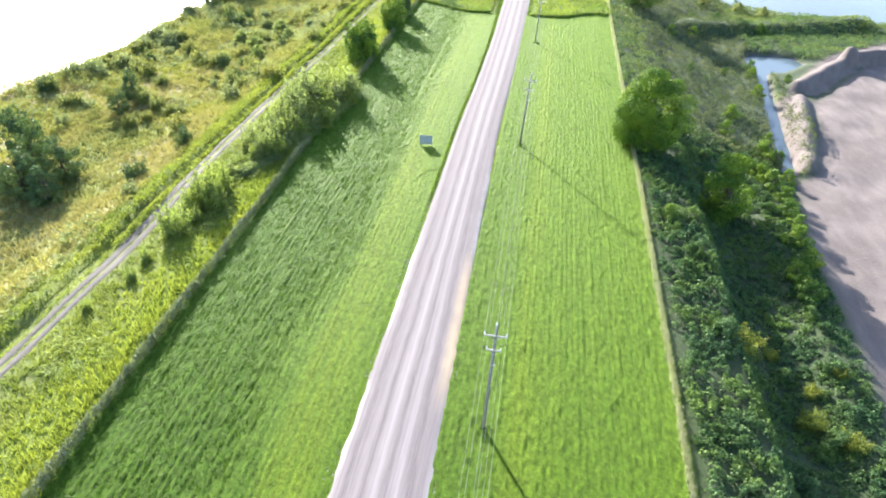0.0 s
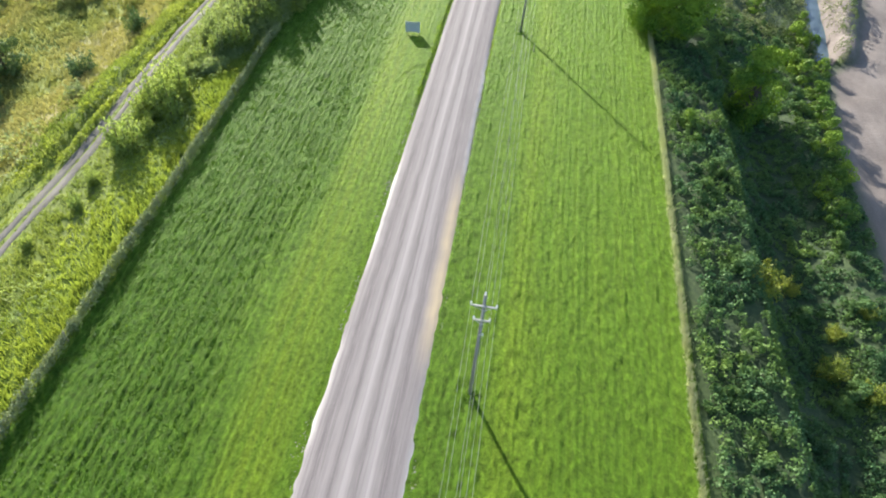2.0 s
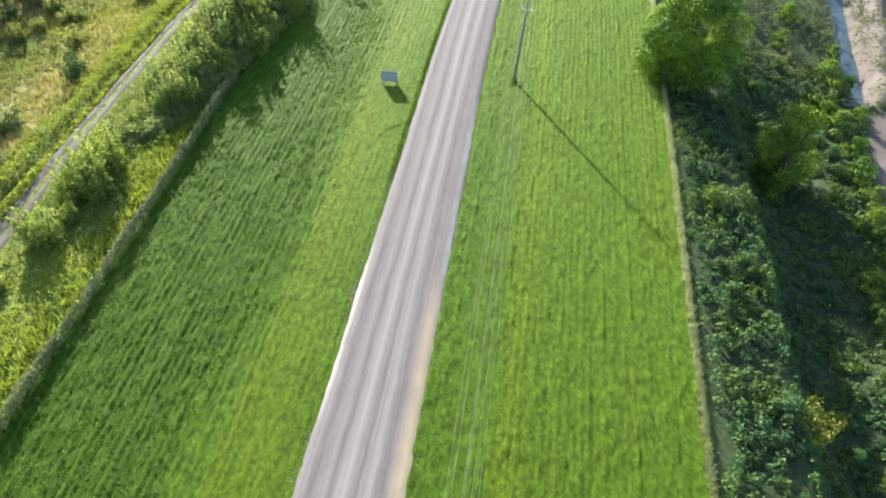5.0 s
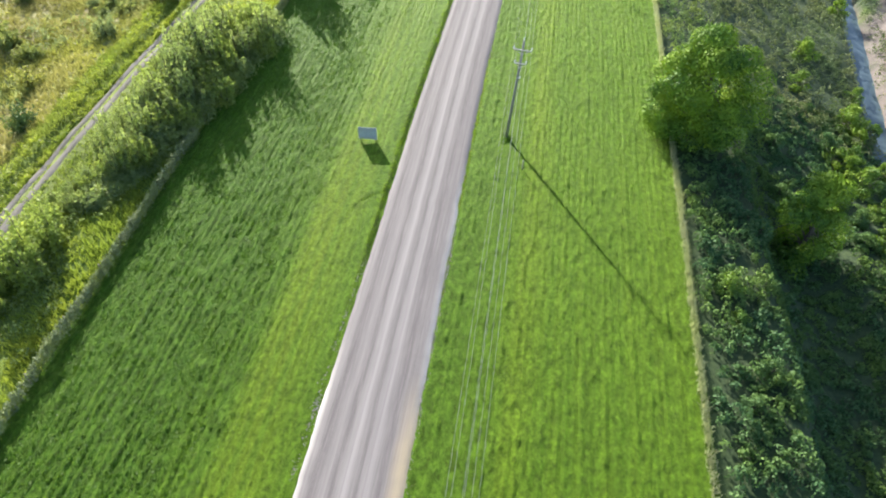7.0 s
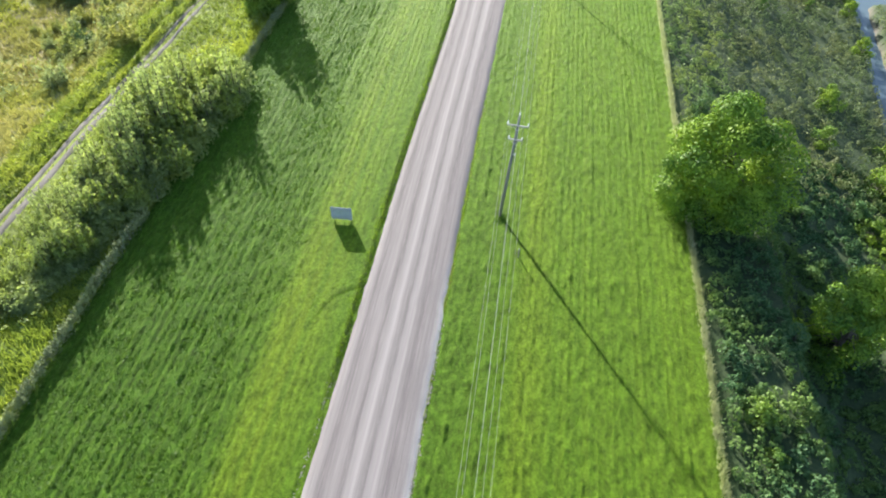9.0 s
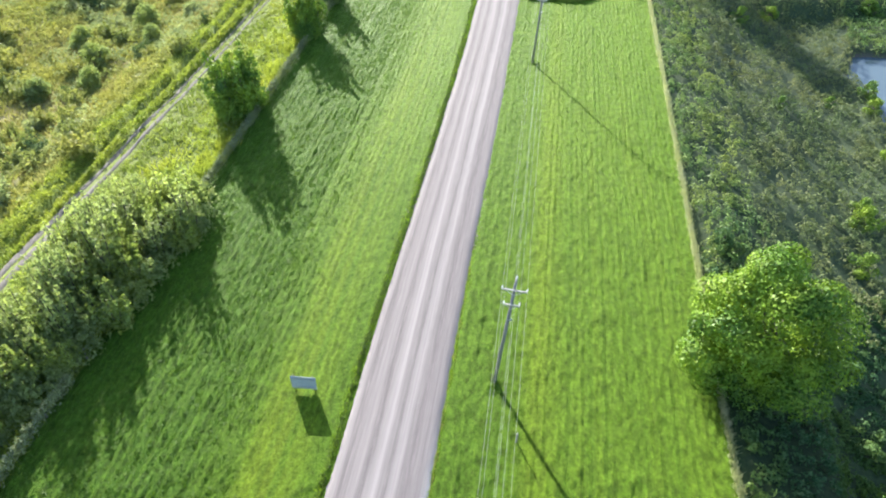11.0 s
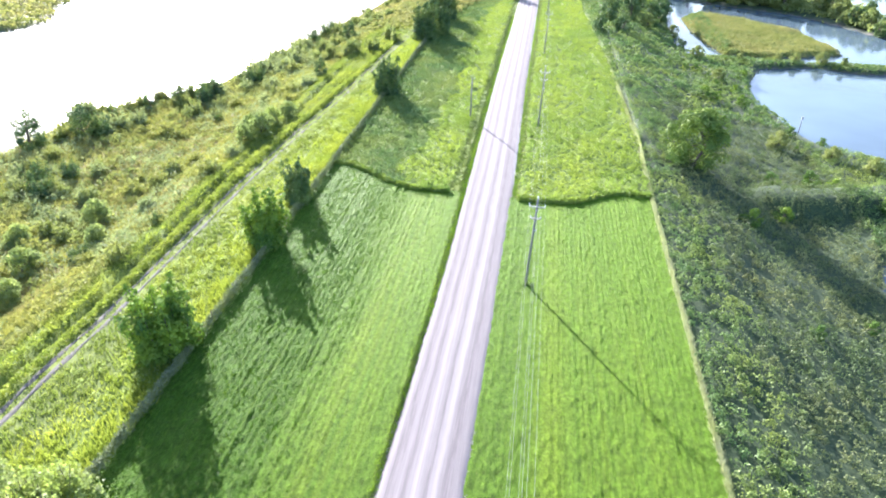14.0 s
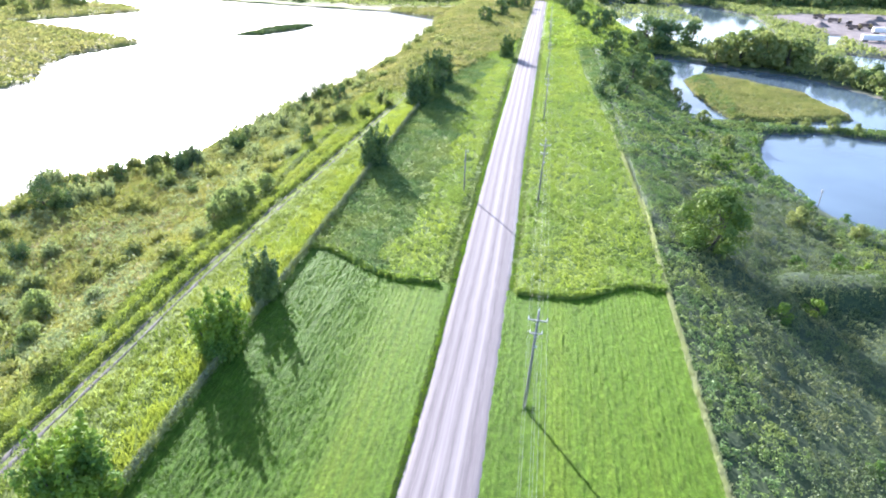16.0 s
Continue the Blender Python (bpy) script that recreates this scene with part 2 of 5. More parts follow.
def lawn_material():
    """Short dense sward: tone 0 dark clover, 0.5 mown grass, 1 yellowing grass."""
    mat, nt, bsdf, out = tree_of("lawn")
    at = nt.nodes.new("ShaderNodeAttribute")
    at.attribute_name = "tone"
    low = nt.nodes.new("ShaderNodeMapRange")
    low.inputs[1].default_value, low.inputs[2].default_value = 0.0, 0.5
    high = nt.nodes.new("ShaderNodeMapRange")
    high.inputs[1].default_value, high.inputs[2].default_value = 0.5, 1.0
    nt.links.new(at.outputs["Fac"], low.inputs[0])
    nt.links.new(at.outputs["Fac"], high.inputs[0])
    col = mix_colour(nt, low.outputs[0], (0.042, 0.098, 0.007), (0.072, 0.138, 0.008))
    col = mix_colour(nt, high.outputs[0], col, (0.116, 0.175, 0.009))
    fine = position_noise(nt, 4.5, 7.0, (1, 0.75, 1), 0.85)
    # hollows of the bump noise coloured darker: shade between tufts put into the colour
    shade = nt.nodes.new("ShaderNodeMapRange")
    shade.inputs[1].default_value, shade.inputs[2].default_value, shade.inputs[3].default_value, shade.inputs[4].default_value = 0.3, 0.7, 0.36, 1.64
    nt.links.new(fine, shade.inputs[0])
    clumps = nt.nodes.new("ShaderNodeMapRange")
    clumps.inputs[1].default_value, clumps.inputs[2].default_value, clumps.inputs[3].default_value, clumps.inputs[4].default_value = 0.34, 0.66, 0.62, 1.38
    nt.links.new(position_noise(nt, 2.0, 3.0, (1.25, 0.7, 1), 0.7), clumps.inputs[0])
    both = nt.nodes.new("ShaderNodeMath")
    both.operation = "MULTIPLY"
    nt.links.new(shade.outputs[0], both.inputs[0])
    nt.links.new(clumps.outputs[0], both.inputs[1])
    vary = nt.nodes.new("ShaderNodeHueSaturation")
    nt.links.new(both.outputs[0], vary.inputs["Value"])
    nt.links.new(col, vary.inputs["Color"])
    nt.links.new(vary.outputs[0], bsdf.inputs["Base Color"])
    bsdf.inputs["Roughness"].default_value = 0.65
    bsdf.inputs["Specular IOR Level"].default_value = 0.07
    bsdf.inputs["Sheen Weight"].default_value, bsdf.inputs["Sheen Roughness"].default_value, bsdf.inputs["Sheen Tint"].default_value = 0.34, 0.42, (0.38, 0.60, 0.08, 1)
    bp = node(nt, "Bump", Strength=1.0, Distance=0.22)
    nt.links.new(fine, bp.inputs["Height"])
    nt.links.new(bp.outputs[0], bsdf.inputs["Normal"])
    return mat


M_GROUND, M_ROAD, M_SWARD = ground_material(), road_material(), lawn_material()
M_RIVER = water_material("river_water", (0.10, 0.12, 0.11), 0.30, 0.6)
M_POND = water_material("pond_water", (0.07, 0.10, 0.12), 0.06, 0.12)
M_TRACK = solid("track_soil", (0.085, 0.078, 0.069), (0.165, 0.152, 0.137), 0.95, 0, 0.9, (1, 0.3, 1), 0.5, 15)


# ---- arithmetic of the land ----
def lattice(ix, iy, seed):
    h = (ix.astype(np.int64) * 374761393 + iy.astype(np.int64) * 668265263 + seed * 974634777) & 0x7FFFFFFF
    h = ((h ^ (h >> 13)) * 1274126177) & 0x7FFFFFFF
    return ((h ^ (h >> 16)) & 0xFFFF) / 65535.0


def rough_noise(x, y, size, seed=0, octaves=3):
    """Smooth random values from 0 to 1, with features of that many metres."""
    total, amp, norm = 0.0, 1.0, 0.0
    for o in range(octaves):
        fx, fy = x / size * 2**o, y / size * 2**o
        ix, iy = np.floor(fx), np.floor(fy)
        u, v = fx - ix, fy - iy
        u, v = u * u * (3 - 2 * u), v * v * (3 - 2 * v)
        s = seed + 17 * o
        a = lattice(ix, iy, s) * (1 - u) + lattice(ix + 1, iy, s) * u
        b = lattice(ix, iy + 1, s) * (1 - u) + lattice(ix + 1, iy + 1, s) * u
        total, norm, amp = total + amp * (a * (1 - v) + b * v), norm + amp, amp * 0.5
    return total / norm


def smooth(v, lo, hi):
    t = np.clip((v - lo) / (hi - lo), 0, 1)
    return t * t * (3 - 2 * t)


def depth_in(x, y, poly):
    """Metres inside a closed outline (minus: outside)."""
    d, inside = np.full(np.shape(x), 1e9), np.zeros(np.shape(x), bool)
    for (ax, ay), (bx, by) in zip(poly, poly[1:] + poly[:1]):
        ex, ey = bx - ax, by - ay
        t = np.clip(((x - ax) * ex + (y - ay) * ey) / (ex * ex + ey * ey), 0, 1)
        d = np.minimum(d, np.hypot(x - ax - t * ex, y - ay - t * ey))
        if ay != by:
            inside ^= ((ay > y) != (by > y)) & (x < ex * (y - ay) / ey + ax)
    return np.where(inside, d, -d)


ROAD_L, ROAD_R = -13.3, -5.4
FENCE_X, EDGE_X, MOWN_END = -36.6, 16.6, 184.5
RIVER_Z, POND_Z = -9.0, -8.0
SHORE_Y = [-500, 60, 126, 156, 176, 213, 229, 242, 252, 290, 345, 393, 444, 500, 545, 570, 600]
SHORE_X = [-135, -124, -118, -111, -113, -110, -112, -95, -88, -83.5, -74, -67, -66.5, -67, -75, -110, -400]
FAR_LAND = [(-183, 300), (-181, 317), (-195, 340), (-200, 361), (-190, 402), (-215, 417), (-290, 440), (-268, 478), (-252, 508), (-275, 530), (-420, 560), (-700, 560), (-700, 150), (-330, 230)]
BAR = [(-161, 440), (-150, 444), (-139, 470), (-137, 490), (-147, 484), (-156, 462)]
PONDS = [
    [(53, 172), (58, 174), (63, 178), (67, 183), (66, 188), (60, 190), (54, 189), (51, 181)],
    [(54.5, 276), (59, 296), (66, 311), (85, 316), (95, 311), (112, 314), (150, 300), (160, 262), (130, 228), (92, 230), (72, 235), (62, 241), (58, 252)],
    [(42, 322), (46, 400), (47, 441), (61, 432), (82, 420), (101, 410), (112, 396), (122, 374), (136, 352), (152, 332), (128, 320), (98, 321), (60, 319)],
    [(42, 530), (58, 490), (84, 474), (112, 470), (128, 505), (146, 650), (120, 705), (47, 708), (25, 720)],
    [(137, 405), (143, 460), (148, 484), (165, 475), (200, 440), (190, 400)],
    [(150, 500), (176, 560), (168, 560), (146, 505)],
]
ISLAND = [(53, 386), (62, 399), (80, 388), (94, 367), (98, 336), (76, 327), (58, 326), (55, 342), (53, 365)]
LOT = [(41, -40), (39.6, 56), (40.6, 74), (41.6, 90), (44.2, 104), (45.5, 112), (50, 116), (57, 137), (59.5, 153), (66, 160), (78, 178), (95, 200), (130, 215), (220, 215), (220, -40)]
BANKS = [[(46.8, 117), (50.5, 116), (57, 137), (60, 154), (57, 158), (53.5, 155), (50, 137)], [(56, 158), (63, 158), (80, 181), (100, 198), (132, 212), (128, 220), (96, 207), (75, 190), (66, 176)]]
YARD = [(145, 652), (166, 568), (166, 478), (250, 470), (330, 650), (240, 700)]


def ground_z(x, y):
    x, y = np.asarray(x, float), np.asarray(y, float)
    west = np.interp(x, [-900, -100, -75, -66, -60, -54, -47, -40], [-8.3, -8.2, -7.2, -5.6, -3.0, -1.1, -0.8, 0])
    east = np.interp(x, [16.6, 20, 25, 31, 38, 44, 60], [0, -0.5, -1.6, -3.6, -5.8, -6.8, -7.0])
    # a steep drop into a hollow below the scrub
    hollow = np.interp(x, [16.6, 20, 24, 26.8, 30, 33.5, 36.5, 40, 44, 60], [0, -0.3, -0.7, -4.6, -6.0, -6.0, -5.0, -5.2, -6.8, -7.0])
    east = east + (hollow - east) * (1 - smooth(y, 92, 114))
    z = np.where(x < 0, west, east)
    away = smooth(-x, 38, 60) + smooth(x, 17, 30)
    z = z + away * (rough_noise(x, y, 9, 3) - 0.5) * 1.2 + (rough_noise(x, y, 30, 5) - 0.5) * 0.25
    z = z + np.where((y > 190) & (x > 17), smooth(y, 190, 215) * 0.8 * smooth(54 - x, 0, 20), 0)
    # spoil ridges beside the gravel lot
    for (ax, ay), (bx, by), h, w in (((49.5, 118), (57.8, 154), 1.5, 2.3), ((59, 161), (77, 183), 2.4, 2.8), ((77, 183), (130, 214), 2.8, 3.2), ((42, 205), (92, 222), 2.5, 7.0)):
        t = np.clip(((x - ax) * (bx - ax) + (y - ay) * (by - ay)) / ((bx - ax) ** 2 + (by - ay) ** 2), 0, 1)
        d = np.hypot(x - ax - t * (bx - ax), y - ay - t * (by - ay))
        z = z + h * (1 - smooth(d, w * 0.25, w)) * (0.7 + 0.6 * rough_noise(x, y, 5, 9))
    # the ditch beside the western track
    z = z - 0.7 * (1 - smooth(np.abs(x + 52.6), 0.3, 1.3)) * smooth(y, -60, 0) * (1 - smooth(y, 240, 280))
    # water beds
    wob = (rough_noise(x, y, 6, 21) - 0.5) * 3.0
    river = np.interp(y, SHORE_Y, SHORE_X) - x + wob
    river = np.where(y > 596, -50 + 0 * river, river)
    river = np.minimum(river, -depth_in(x, y, FAR_LAND) + wob)
    river = np.minimum(river, -depth_in(x, y, BAR))
    k = smooth(river, -3, 5)
    z = np.where(x < 0, z * (1 - k) + k * (RIVER_Z - 2.6), z)
    for i, p in enumerate(PONDS):
        d = depth_in(x, y, p) + wob * 0.4
        if i == 2:
            d = np.minimum(d, -depth_in(x, y, ISLAND) + wob * 0.3)
        k = smooth(d, -1.6, 1.6)
        z = z * (1 - k) + k * (POND_Z - 1.2)
    t = np.clip(((x - 46.3) * 7.7 + (y - 117) * 55) / (7.7**2 + 55**2), 0, 1)
    k = 1 - smooth(np.hypot(x - 46.3 - t * 7.7, y - 117 - t * 55), 0.7, 2.0)
    return z * (1 - k) + k * (POND_Z - 0.7)


def build_mesh(name, verts, faces, mat, smooth_shade=False):
    me = bpy.data.meshes.new(name)
    verts, faces = np.asarray(verts, np.float32), np.asarray(faces, np.int32)
    n, k = faces.shape
    me.vertices.add(len(verts))
    me.vertices.foreach_set("co", verts.ravel())
    me.loops.add(n * k)
    me.loops.foreach_set("vertex_index", faces.ravel())
    me.polygons.add(n)
    me.polygons.foreach_set("loop_start", np.arange(0, n * k, k, dtype=np.int32))
    me.polygons.foreach_set("use_smooth", np.full(n, smooth_shade))
    me.materials.append(mat)
    me.update(calc_edges=True)
    return me


def grid_faces(nx, ny):
    i = np.arange(nx * ny).reshape(ny, nx)
    return np.stack([i[:-1, :-1], i[:-1, 1:], i[1:, 1:], i[1:, :-1]], -1).reshape(-1, 4)


def spaced(*runs):
    return np.concatenate([np.arange(a, b, s) for a, b, s in runs] + [np.array([runs[-1][1]])])


# ---- the ground, one sheet to the horizon ----
gx = spaced((-4000, -800, 400), (-800, -420, 20), (-420, -130, 4), (-130, -38, 1.2), (-38, 17, 2.5), (17, 110, 1.0), (110, 260, 4), (260, 800, 20), (800, 4000, 400))
gy = spaced((-1500, -100, 200), (-100, 20, 10), (20, 330, 1.2), (330, 720, 3), (720, 1000, 20), (1000, 4500, 350))
X, Y = np.meshgrid(gx, gy)
Z = ground_z(X, Y)
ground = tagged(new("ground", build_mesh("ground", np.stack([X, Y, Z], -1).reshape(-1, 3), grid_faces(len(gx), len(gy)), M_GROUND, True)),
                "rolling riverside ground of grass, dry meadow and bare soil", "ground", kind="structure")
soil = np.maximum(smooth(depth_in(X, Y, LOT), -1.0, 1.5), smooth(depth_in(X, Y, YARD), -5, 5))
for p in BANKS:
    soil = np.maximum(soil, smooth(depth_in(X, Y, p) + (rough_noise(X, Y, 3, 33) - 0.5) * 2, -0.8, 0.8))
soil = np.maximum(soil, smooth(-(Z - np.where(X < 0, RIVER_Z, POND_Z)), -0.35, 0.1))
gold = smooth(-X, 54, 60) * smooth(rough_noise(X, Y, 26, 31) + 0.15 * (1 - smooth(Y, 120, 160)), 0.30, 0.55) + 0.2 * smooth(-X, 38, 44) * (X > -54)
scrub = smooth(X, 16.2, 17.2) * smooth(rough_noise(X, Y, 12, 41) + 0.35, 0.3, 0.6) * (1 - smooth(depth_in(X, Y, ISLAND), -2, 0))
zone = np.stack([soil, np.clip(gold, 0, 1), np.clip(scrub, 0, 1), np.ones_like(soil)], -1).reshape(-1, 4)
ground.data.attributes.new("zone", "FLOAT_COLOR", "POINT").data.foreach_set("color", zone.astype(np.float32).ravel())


def water(name, x0, x1, y0, y1, z, mat, label):
    me = build_mesh(name, [(x0, y0, z), (x1, y0, z), (x1, y1, z), (x0, y1, z)], [(0, 1, 2, 3)], mat)
    return tagged(new(name, me), label, "water", kind="structure")


water("river_water", -900, -58, -600, 615, RIVER_Z, M_RIVER, "wide calm river glittering under the low sun")
water("pond_water", 39, 230, 100, 735, POND_Z, M_POND, "still blue ponds in old gravel pits")

# ---- the gravel road ----
ry = spaced((-150, 20, 5), (20, 330, 0.6), (330, 1400, 5))
prof = np.array([-1.0, -0.93, -0.82, -0.6, -0.3, 0, 0.3, 0.6, 0.82, 0.93, 1.0])
high = np.array([-0.06, 0.10, 0.15, 0.17, 0.20, 0.22, 0.20, 0.17, 0.15, 0.10, -0.06])
wob_l = (rough_noise(ry, ry * 0, 7, 51) - 0.5) * 0.15 + (rough_noise(ry, ry * 0, 1.0, 52) - 0.5) * (0.18 + 0.14 * (1 - smooth(ry, 44, 52))) * (1 - 0.75 * smooth(ry, 62, 80))
wob_r = (rough_noise(ry, ry * 0, 9, 53) - 0.5) * 0.15 + (rough_noise(ry, ry * 0, 1.6, 54) - 0.5) * 0.25
left = np.interp(ry, [30, 110, 140, 165, 200, 260], [-13.6, -13.2, -12.6, -12.4, -12.8, -13.2]) + wob_l
right = np.interp(ry, [30, 85, 110, 147, 190, 250], [-5.0, -5.8, -5.9, -5.2, -5.1, -5.6]) + wob_r
rx = left[:, None] + (right - left)[:, None] * (prof[None] + 1) / 2
rz = ground_z(rx, np.broadcast_to(ry[:, None], rx.shape)) + high[None] + 0.06
road = tagged(new("road", build_mesh("road", np.stack([rx, np.broadcast_to(ry[:, None], rx.shape), rz], -1).reshape(-1, 3), grid_faces(len(prof), len(ry)), M_ROAD, True)),
              "straight pale gravel road worn into wheel stripes", "road", kind="structure")
side = np.interp(np.abs(prof), [0.84, 0.93, 1.0], [0, 0.5, 1.0])
bank_w = np.clip(2.2 * rough_noise(ry, ry * 0, 22, 57) - 1.1, 0, 0.4) * (1 - 0.65 * smooth(ry, 85, 100)) + 0.75 * smooth(ry, 34, 37) * (1 - smooth(ry, 43, 47)) + 0.9 * smooth(ry, 52, 58) * (1 - smooth(ry, 66, 75))
bank_e = np.clip(2.0 * rough_noise(ry, ry * 0, 22, 58) - 0.8, 0, 0.6)
sandy = smooth(ry, 42, 50) * (1 - smooth(ry, 62, 72)) * 0.85
pale = np.where(prof[None] < 0, bank_w[:, None], bank_e[:, None] * (1 - sandy[:, None])) * side[None]
grain = 0.6 + 0.8 * rough_noise(rx * 3, np.broadcast_to(ry[:, None], rx.shape), 1.5, 59)
road.data.attributes.new("edge", "FLOAT", "POINT").data.foreach_set("value", np.clip(pale * grain, 0, 1).astype(np.float32).ravel())
road.data.attributes.new("across", "FLOAT", "POINT").data.foreach_set("value", np.broadcast_to((prof + 1) / 2 - 0.08, rx.shape).astype(np.float32).ravel())
tan = np.where(prof[None] > 0, sandy[:, None], 0) * np.interp(np.abs(prof), [0.62, 0.85, 1.0], [0, 0.9, 1.0])[None]
road.data.attributes.new("tan", "FLOAT", "POINT").data.foreach_set("value", np.clip(tan * grain, 0, 1).astype(np.float32).ravel())

# ---- the two mown strips, with their mowing rows and lumps ----
def mown_end(x):
    return np.where(x < -9, MOWN_END + 7.5 * smooth(-x, 20, 35), MOWN_END - 0.5 + 5.0 * smooth(x, 3, 12))


def ridges(x, y, step, seed):
    """Cut rows of uneven strength, straight but for a slight wander."""
    u = x / step + (rough_noise(x * 0.2, y, 60, seed) - 0.5) * 1.4
    row = np.floor(u)
    return (0.5 - 0.5 * np.cos(2 * np.pi * (u - row))) ** 0.7 * (0.3 + 0.7 * lattice(row, row * 0, seed)) * (0.35 + 0.9 * rough_noise(x, y * 0.35, 1.6, seed + 1))


def onto_rows(x, y, step, seed, rng, loose=0.26):
    """The same places, drawn in to the crests of the cut rows."""
    w = (rough_noise(x * 0.2, y, 60, seed) - 0.5) * 1.4
    return (np.floor(x / step + w) + 0.5 + rng.normal(size=len(x)) * loose - w) * step


def mown_strip(name, x0, x1, height, tone, label):
    u, v = np.arange(x0, x1, 0.14), np.linspace(0, 1, 620)
    sx, sv = np.meshgrid(u, v)
    sy = 18 + (mown_end(sx) + 0.8 - 18) * sv
    side = np.minimum(smooth(sx, x0, x0 + 0.5), 1 - smooth(sx, x1 - 0.5, x1 - 0.14))
    sz = ground_z(sx, sy) - 0.05 + side * (0.09 + height(sx, sy))
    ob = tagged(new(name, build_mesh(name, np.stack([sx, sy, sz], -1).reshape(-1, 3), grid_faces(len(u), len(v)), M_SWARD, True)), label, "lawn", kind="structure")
    ob.data.attributes.new("tone", "FLOAT", "POINT").data.foreach_set("value", np.clip(tone(sx, sy), 0, 1).astype(np.float32).ravel())


def west_clover(x, y):
    return smooth(-x + (rough_noise(x * 1.6, y * 0.35, 9, 67) - 0.5) * 7, 17.0, 25.0)


def west_height(x, y):
    k = west_clover(x, y)
    lumps = rough_noise(x, y * 0.5, 0.58, 101, 2) ** 2.0 * 1.5
    # the mower's turn beside the sign board: rings round a point at the road's edge
    r = np.hypot(x + 11.5, y - 87)
    turn = smooth(r, 4.4, 4.9) * (1 - smooth(r, 9, 11)) * smooth(y, 84, 90) * (1 - smooth(y, 95, 99))
    rows = ridges(x, y, 0.64, 103) * (1 - turn) + turn * ridges(r, y, 0.7, 109) - 1.2 * np.exp(-(((r - 4.85) / 0.16) ** 2)) * smooth(y, 85, 88)
    return (0.08 + 0.06 * k) * rows + (0.08 + 0.07 * k) * lumps + 0.06 * rough_noise(x, y, 4, 105)


def west_tone(x, y):
    band = np.exp(-(((x - np.interp(y, [30, 113, 184], [-17.2, -19.6, -21])) / 3.0) ** 2))
    return 0.5 * (1 - west_clover(x, y)) + 0.26 * band + 0.3 * (lattice(np.floor(x / 0.64), np.floor(x * 0), 119) - 0.5) + 0.2 * (rough_noise(x * 2.5, y * 0.12, 3, 107) - 0.5) + 0.25 * (rough_noise(x, y * 0.4, 9, 108) - 0.5)


def east_height(x, y):
    return 0.09 * ridges(x, y, 0.60, 113) + 0.15 * rough_noise(x * 1.1, y * 0.55, 0.45, 111, 2) ** 1.9 * 1.4 + 0.04 * rough_noise(x, y, 4, 115)


def east_tone(x, y):
    return 0.36 + 0.16 * smooth(x, -0.9, 0.3) + 0.22 * np.exp(-(((x - 1.2) / 1.3) ** 2)) + 0.14 * (lattice(np.floor(x / 0.60), np.floor(x * 0), 120) - 0.5) + 0.22 * (rough_noise(x * 2.0, y * 0.10, 3, 117) - 0.45) + 0.25 * (rough_noise(x, y * 0.4, 9, 118) - 0.5)


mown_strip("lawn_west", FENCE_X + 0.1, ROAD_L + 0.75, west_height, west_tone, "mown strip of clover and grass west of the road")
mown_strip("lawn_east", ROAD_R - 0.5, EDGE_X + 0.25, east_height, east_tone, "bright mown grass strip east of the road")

# ---- the two wheel ruts of the western track ----
TRACK_Y, TRACK_X = [-60, 43, 58, 72, 86, 100, 115, 145, 180, 207, 243, 300], [-51.0, -50.2, -49.7, -49.6, -50.5, -50.6, -50.4, -49.2, -49.0, -47.9, -45.5, -43]
ty = spaced((-60, 300, 1.0))
for off, width in ((-0.62, 0.95), (0.60, 0.95)):
    tc = np.interp(ty, TRACK_Y, TRACK_X) + off
    hw = width / 2 * (1 - 0.6 * smooth(ty, 105, 160)) + (rough_noise(ty, ty * 0, 3, 61) - 0.5) * 0.4
    tx = tc[:, None] + hw[:, None] * np.array([-1, -0.5, 0, 0.5, 1])[None]
    tz = ground_z(tx, np.broadcast_to(ty[:, None], tx.shape)) + np.array([-0.02, 0.09, 0.07, 0.09, -0.02])[None]
    tagged(new("track_rut", build_mesh("track_rut", np.stack([tx, np.broadcast_to(ty[:, None], tx.shape), tz], -1).reshape(-1, 3), grid_faces(5, len(ty)), M_TRACK, True)),
           "bare grey wheel rut of a grassy farm track", "track", "ruts of the farm track", "structure")


# ---- plants ----
def unit(v):
    return v / np.maximum(np.linalg.norm(v, axis=-1, keepdims=True), 1e-6)


def leaf_quads(p, size, rng, face=None, loose=0.7, slim=0.36):
    """A pointed leaf, one triangle, at each place, its face turned roughly along face."""
    n = len(p)
    normal = rng.normal(size=(n, 3)) * loose + (0 if face is None else face)
    normal = unit(normal)
    a = unit(np.cross(normal, rng.normal(size=(n, 3))))
    b = np.cross(normal, a)
    s = (np.ones(n) * size * rng.uniform(0.6, 1.25, n))[:, None]
    v = np.stack([p - a * s * 0.5 - b * s * slim, p - a * s * 0.5 + b * s * slim, p + a * s * 0.5], 1)
    return v.reshape(-1, 3), np.arange(3 * n).reshape(-1, 3)


def blade_tris(p, height, width, rng, lean=0.5):
    n = len(p)
    turn = rng.uniform(0, 2 * np.pi, n)
    side = np.stack([np.cos(turn), np.sin(turn), np.zeros(n)], -1) * (np.ones(n) * width * rng.uniform(0.6, 1.3, n))[:, None] * 0.5
    tip = p + rng.normal(size=(n, 3)) * np.array([lean, lean, 0]) * (np.ones(n) * height)[:, None]
    tip[:, 2] = p[:, 2] + height * rng.uniform(0.6, 1.2, n)
    return np.stack([p - side, p + side, tip], 1).reshape(-1, 3), np.arange(3 * n).reshape(-1, 3)


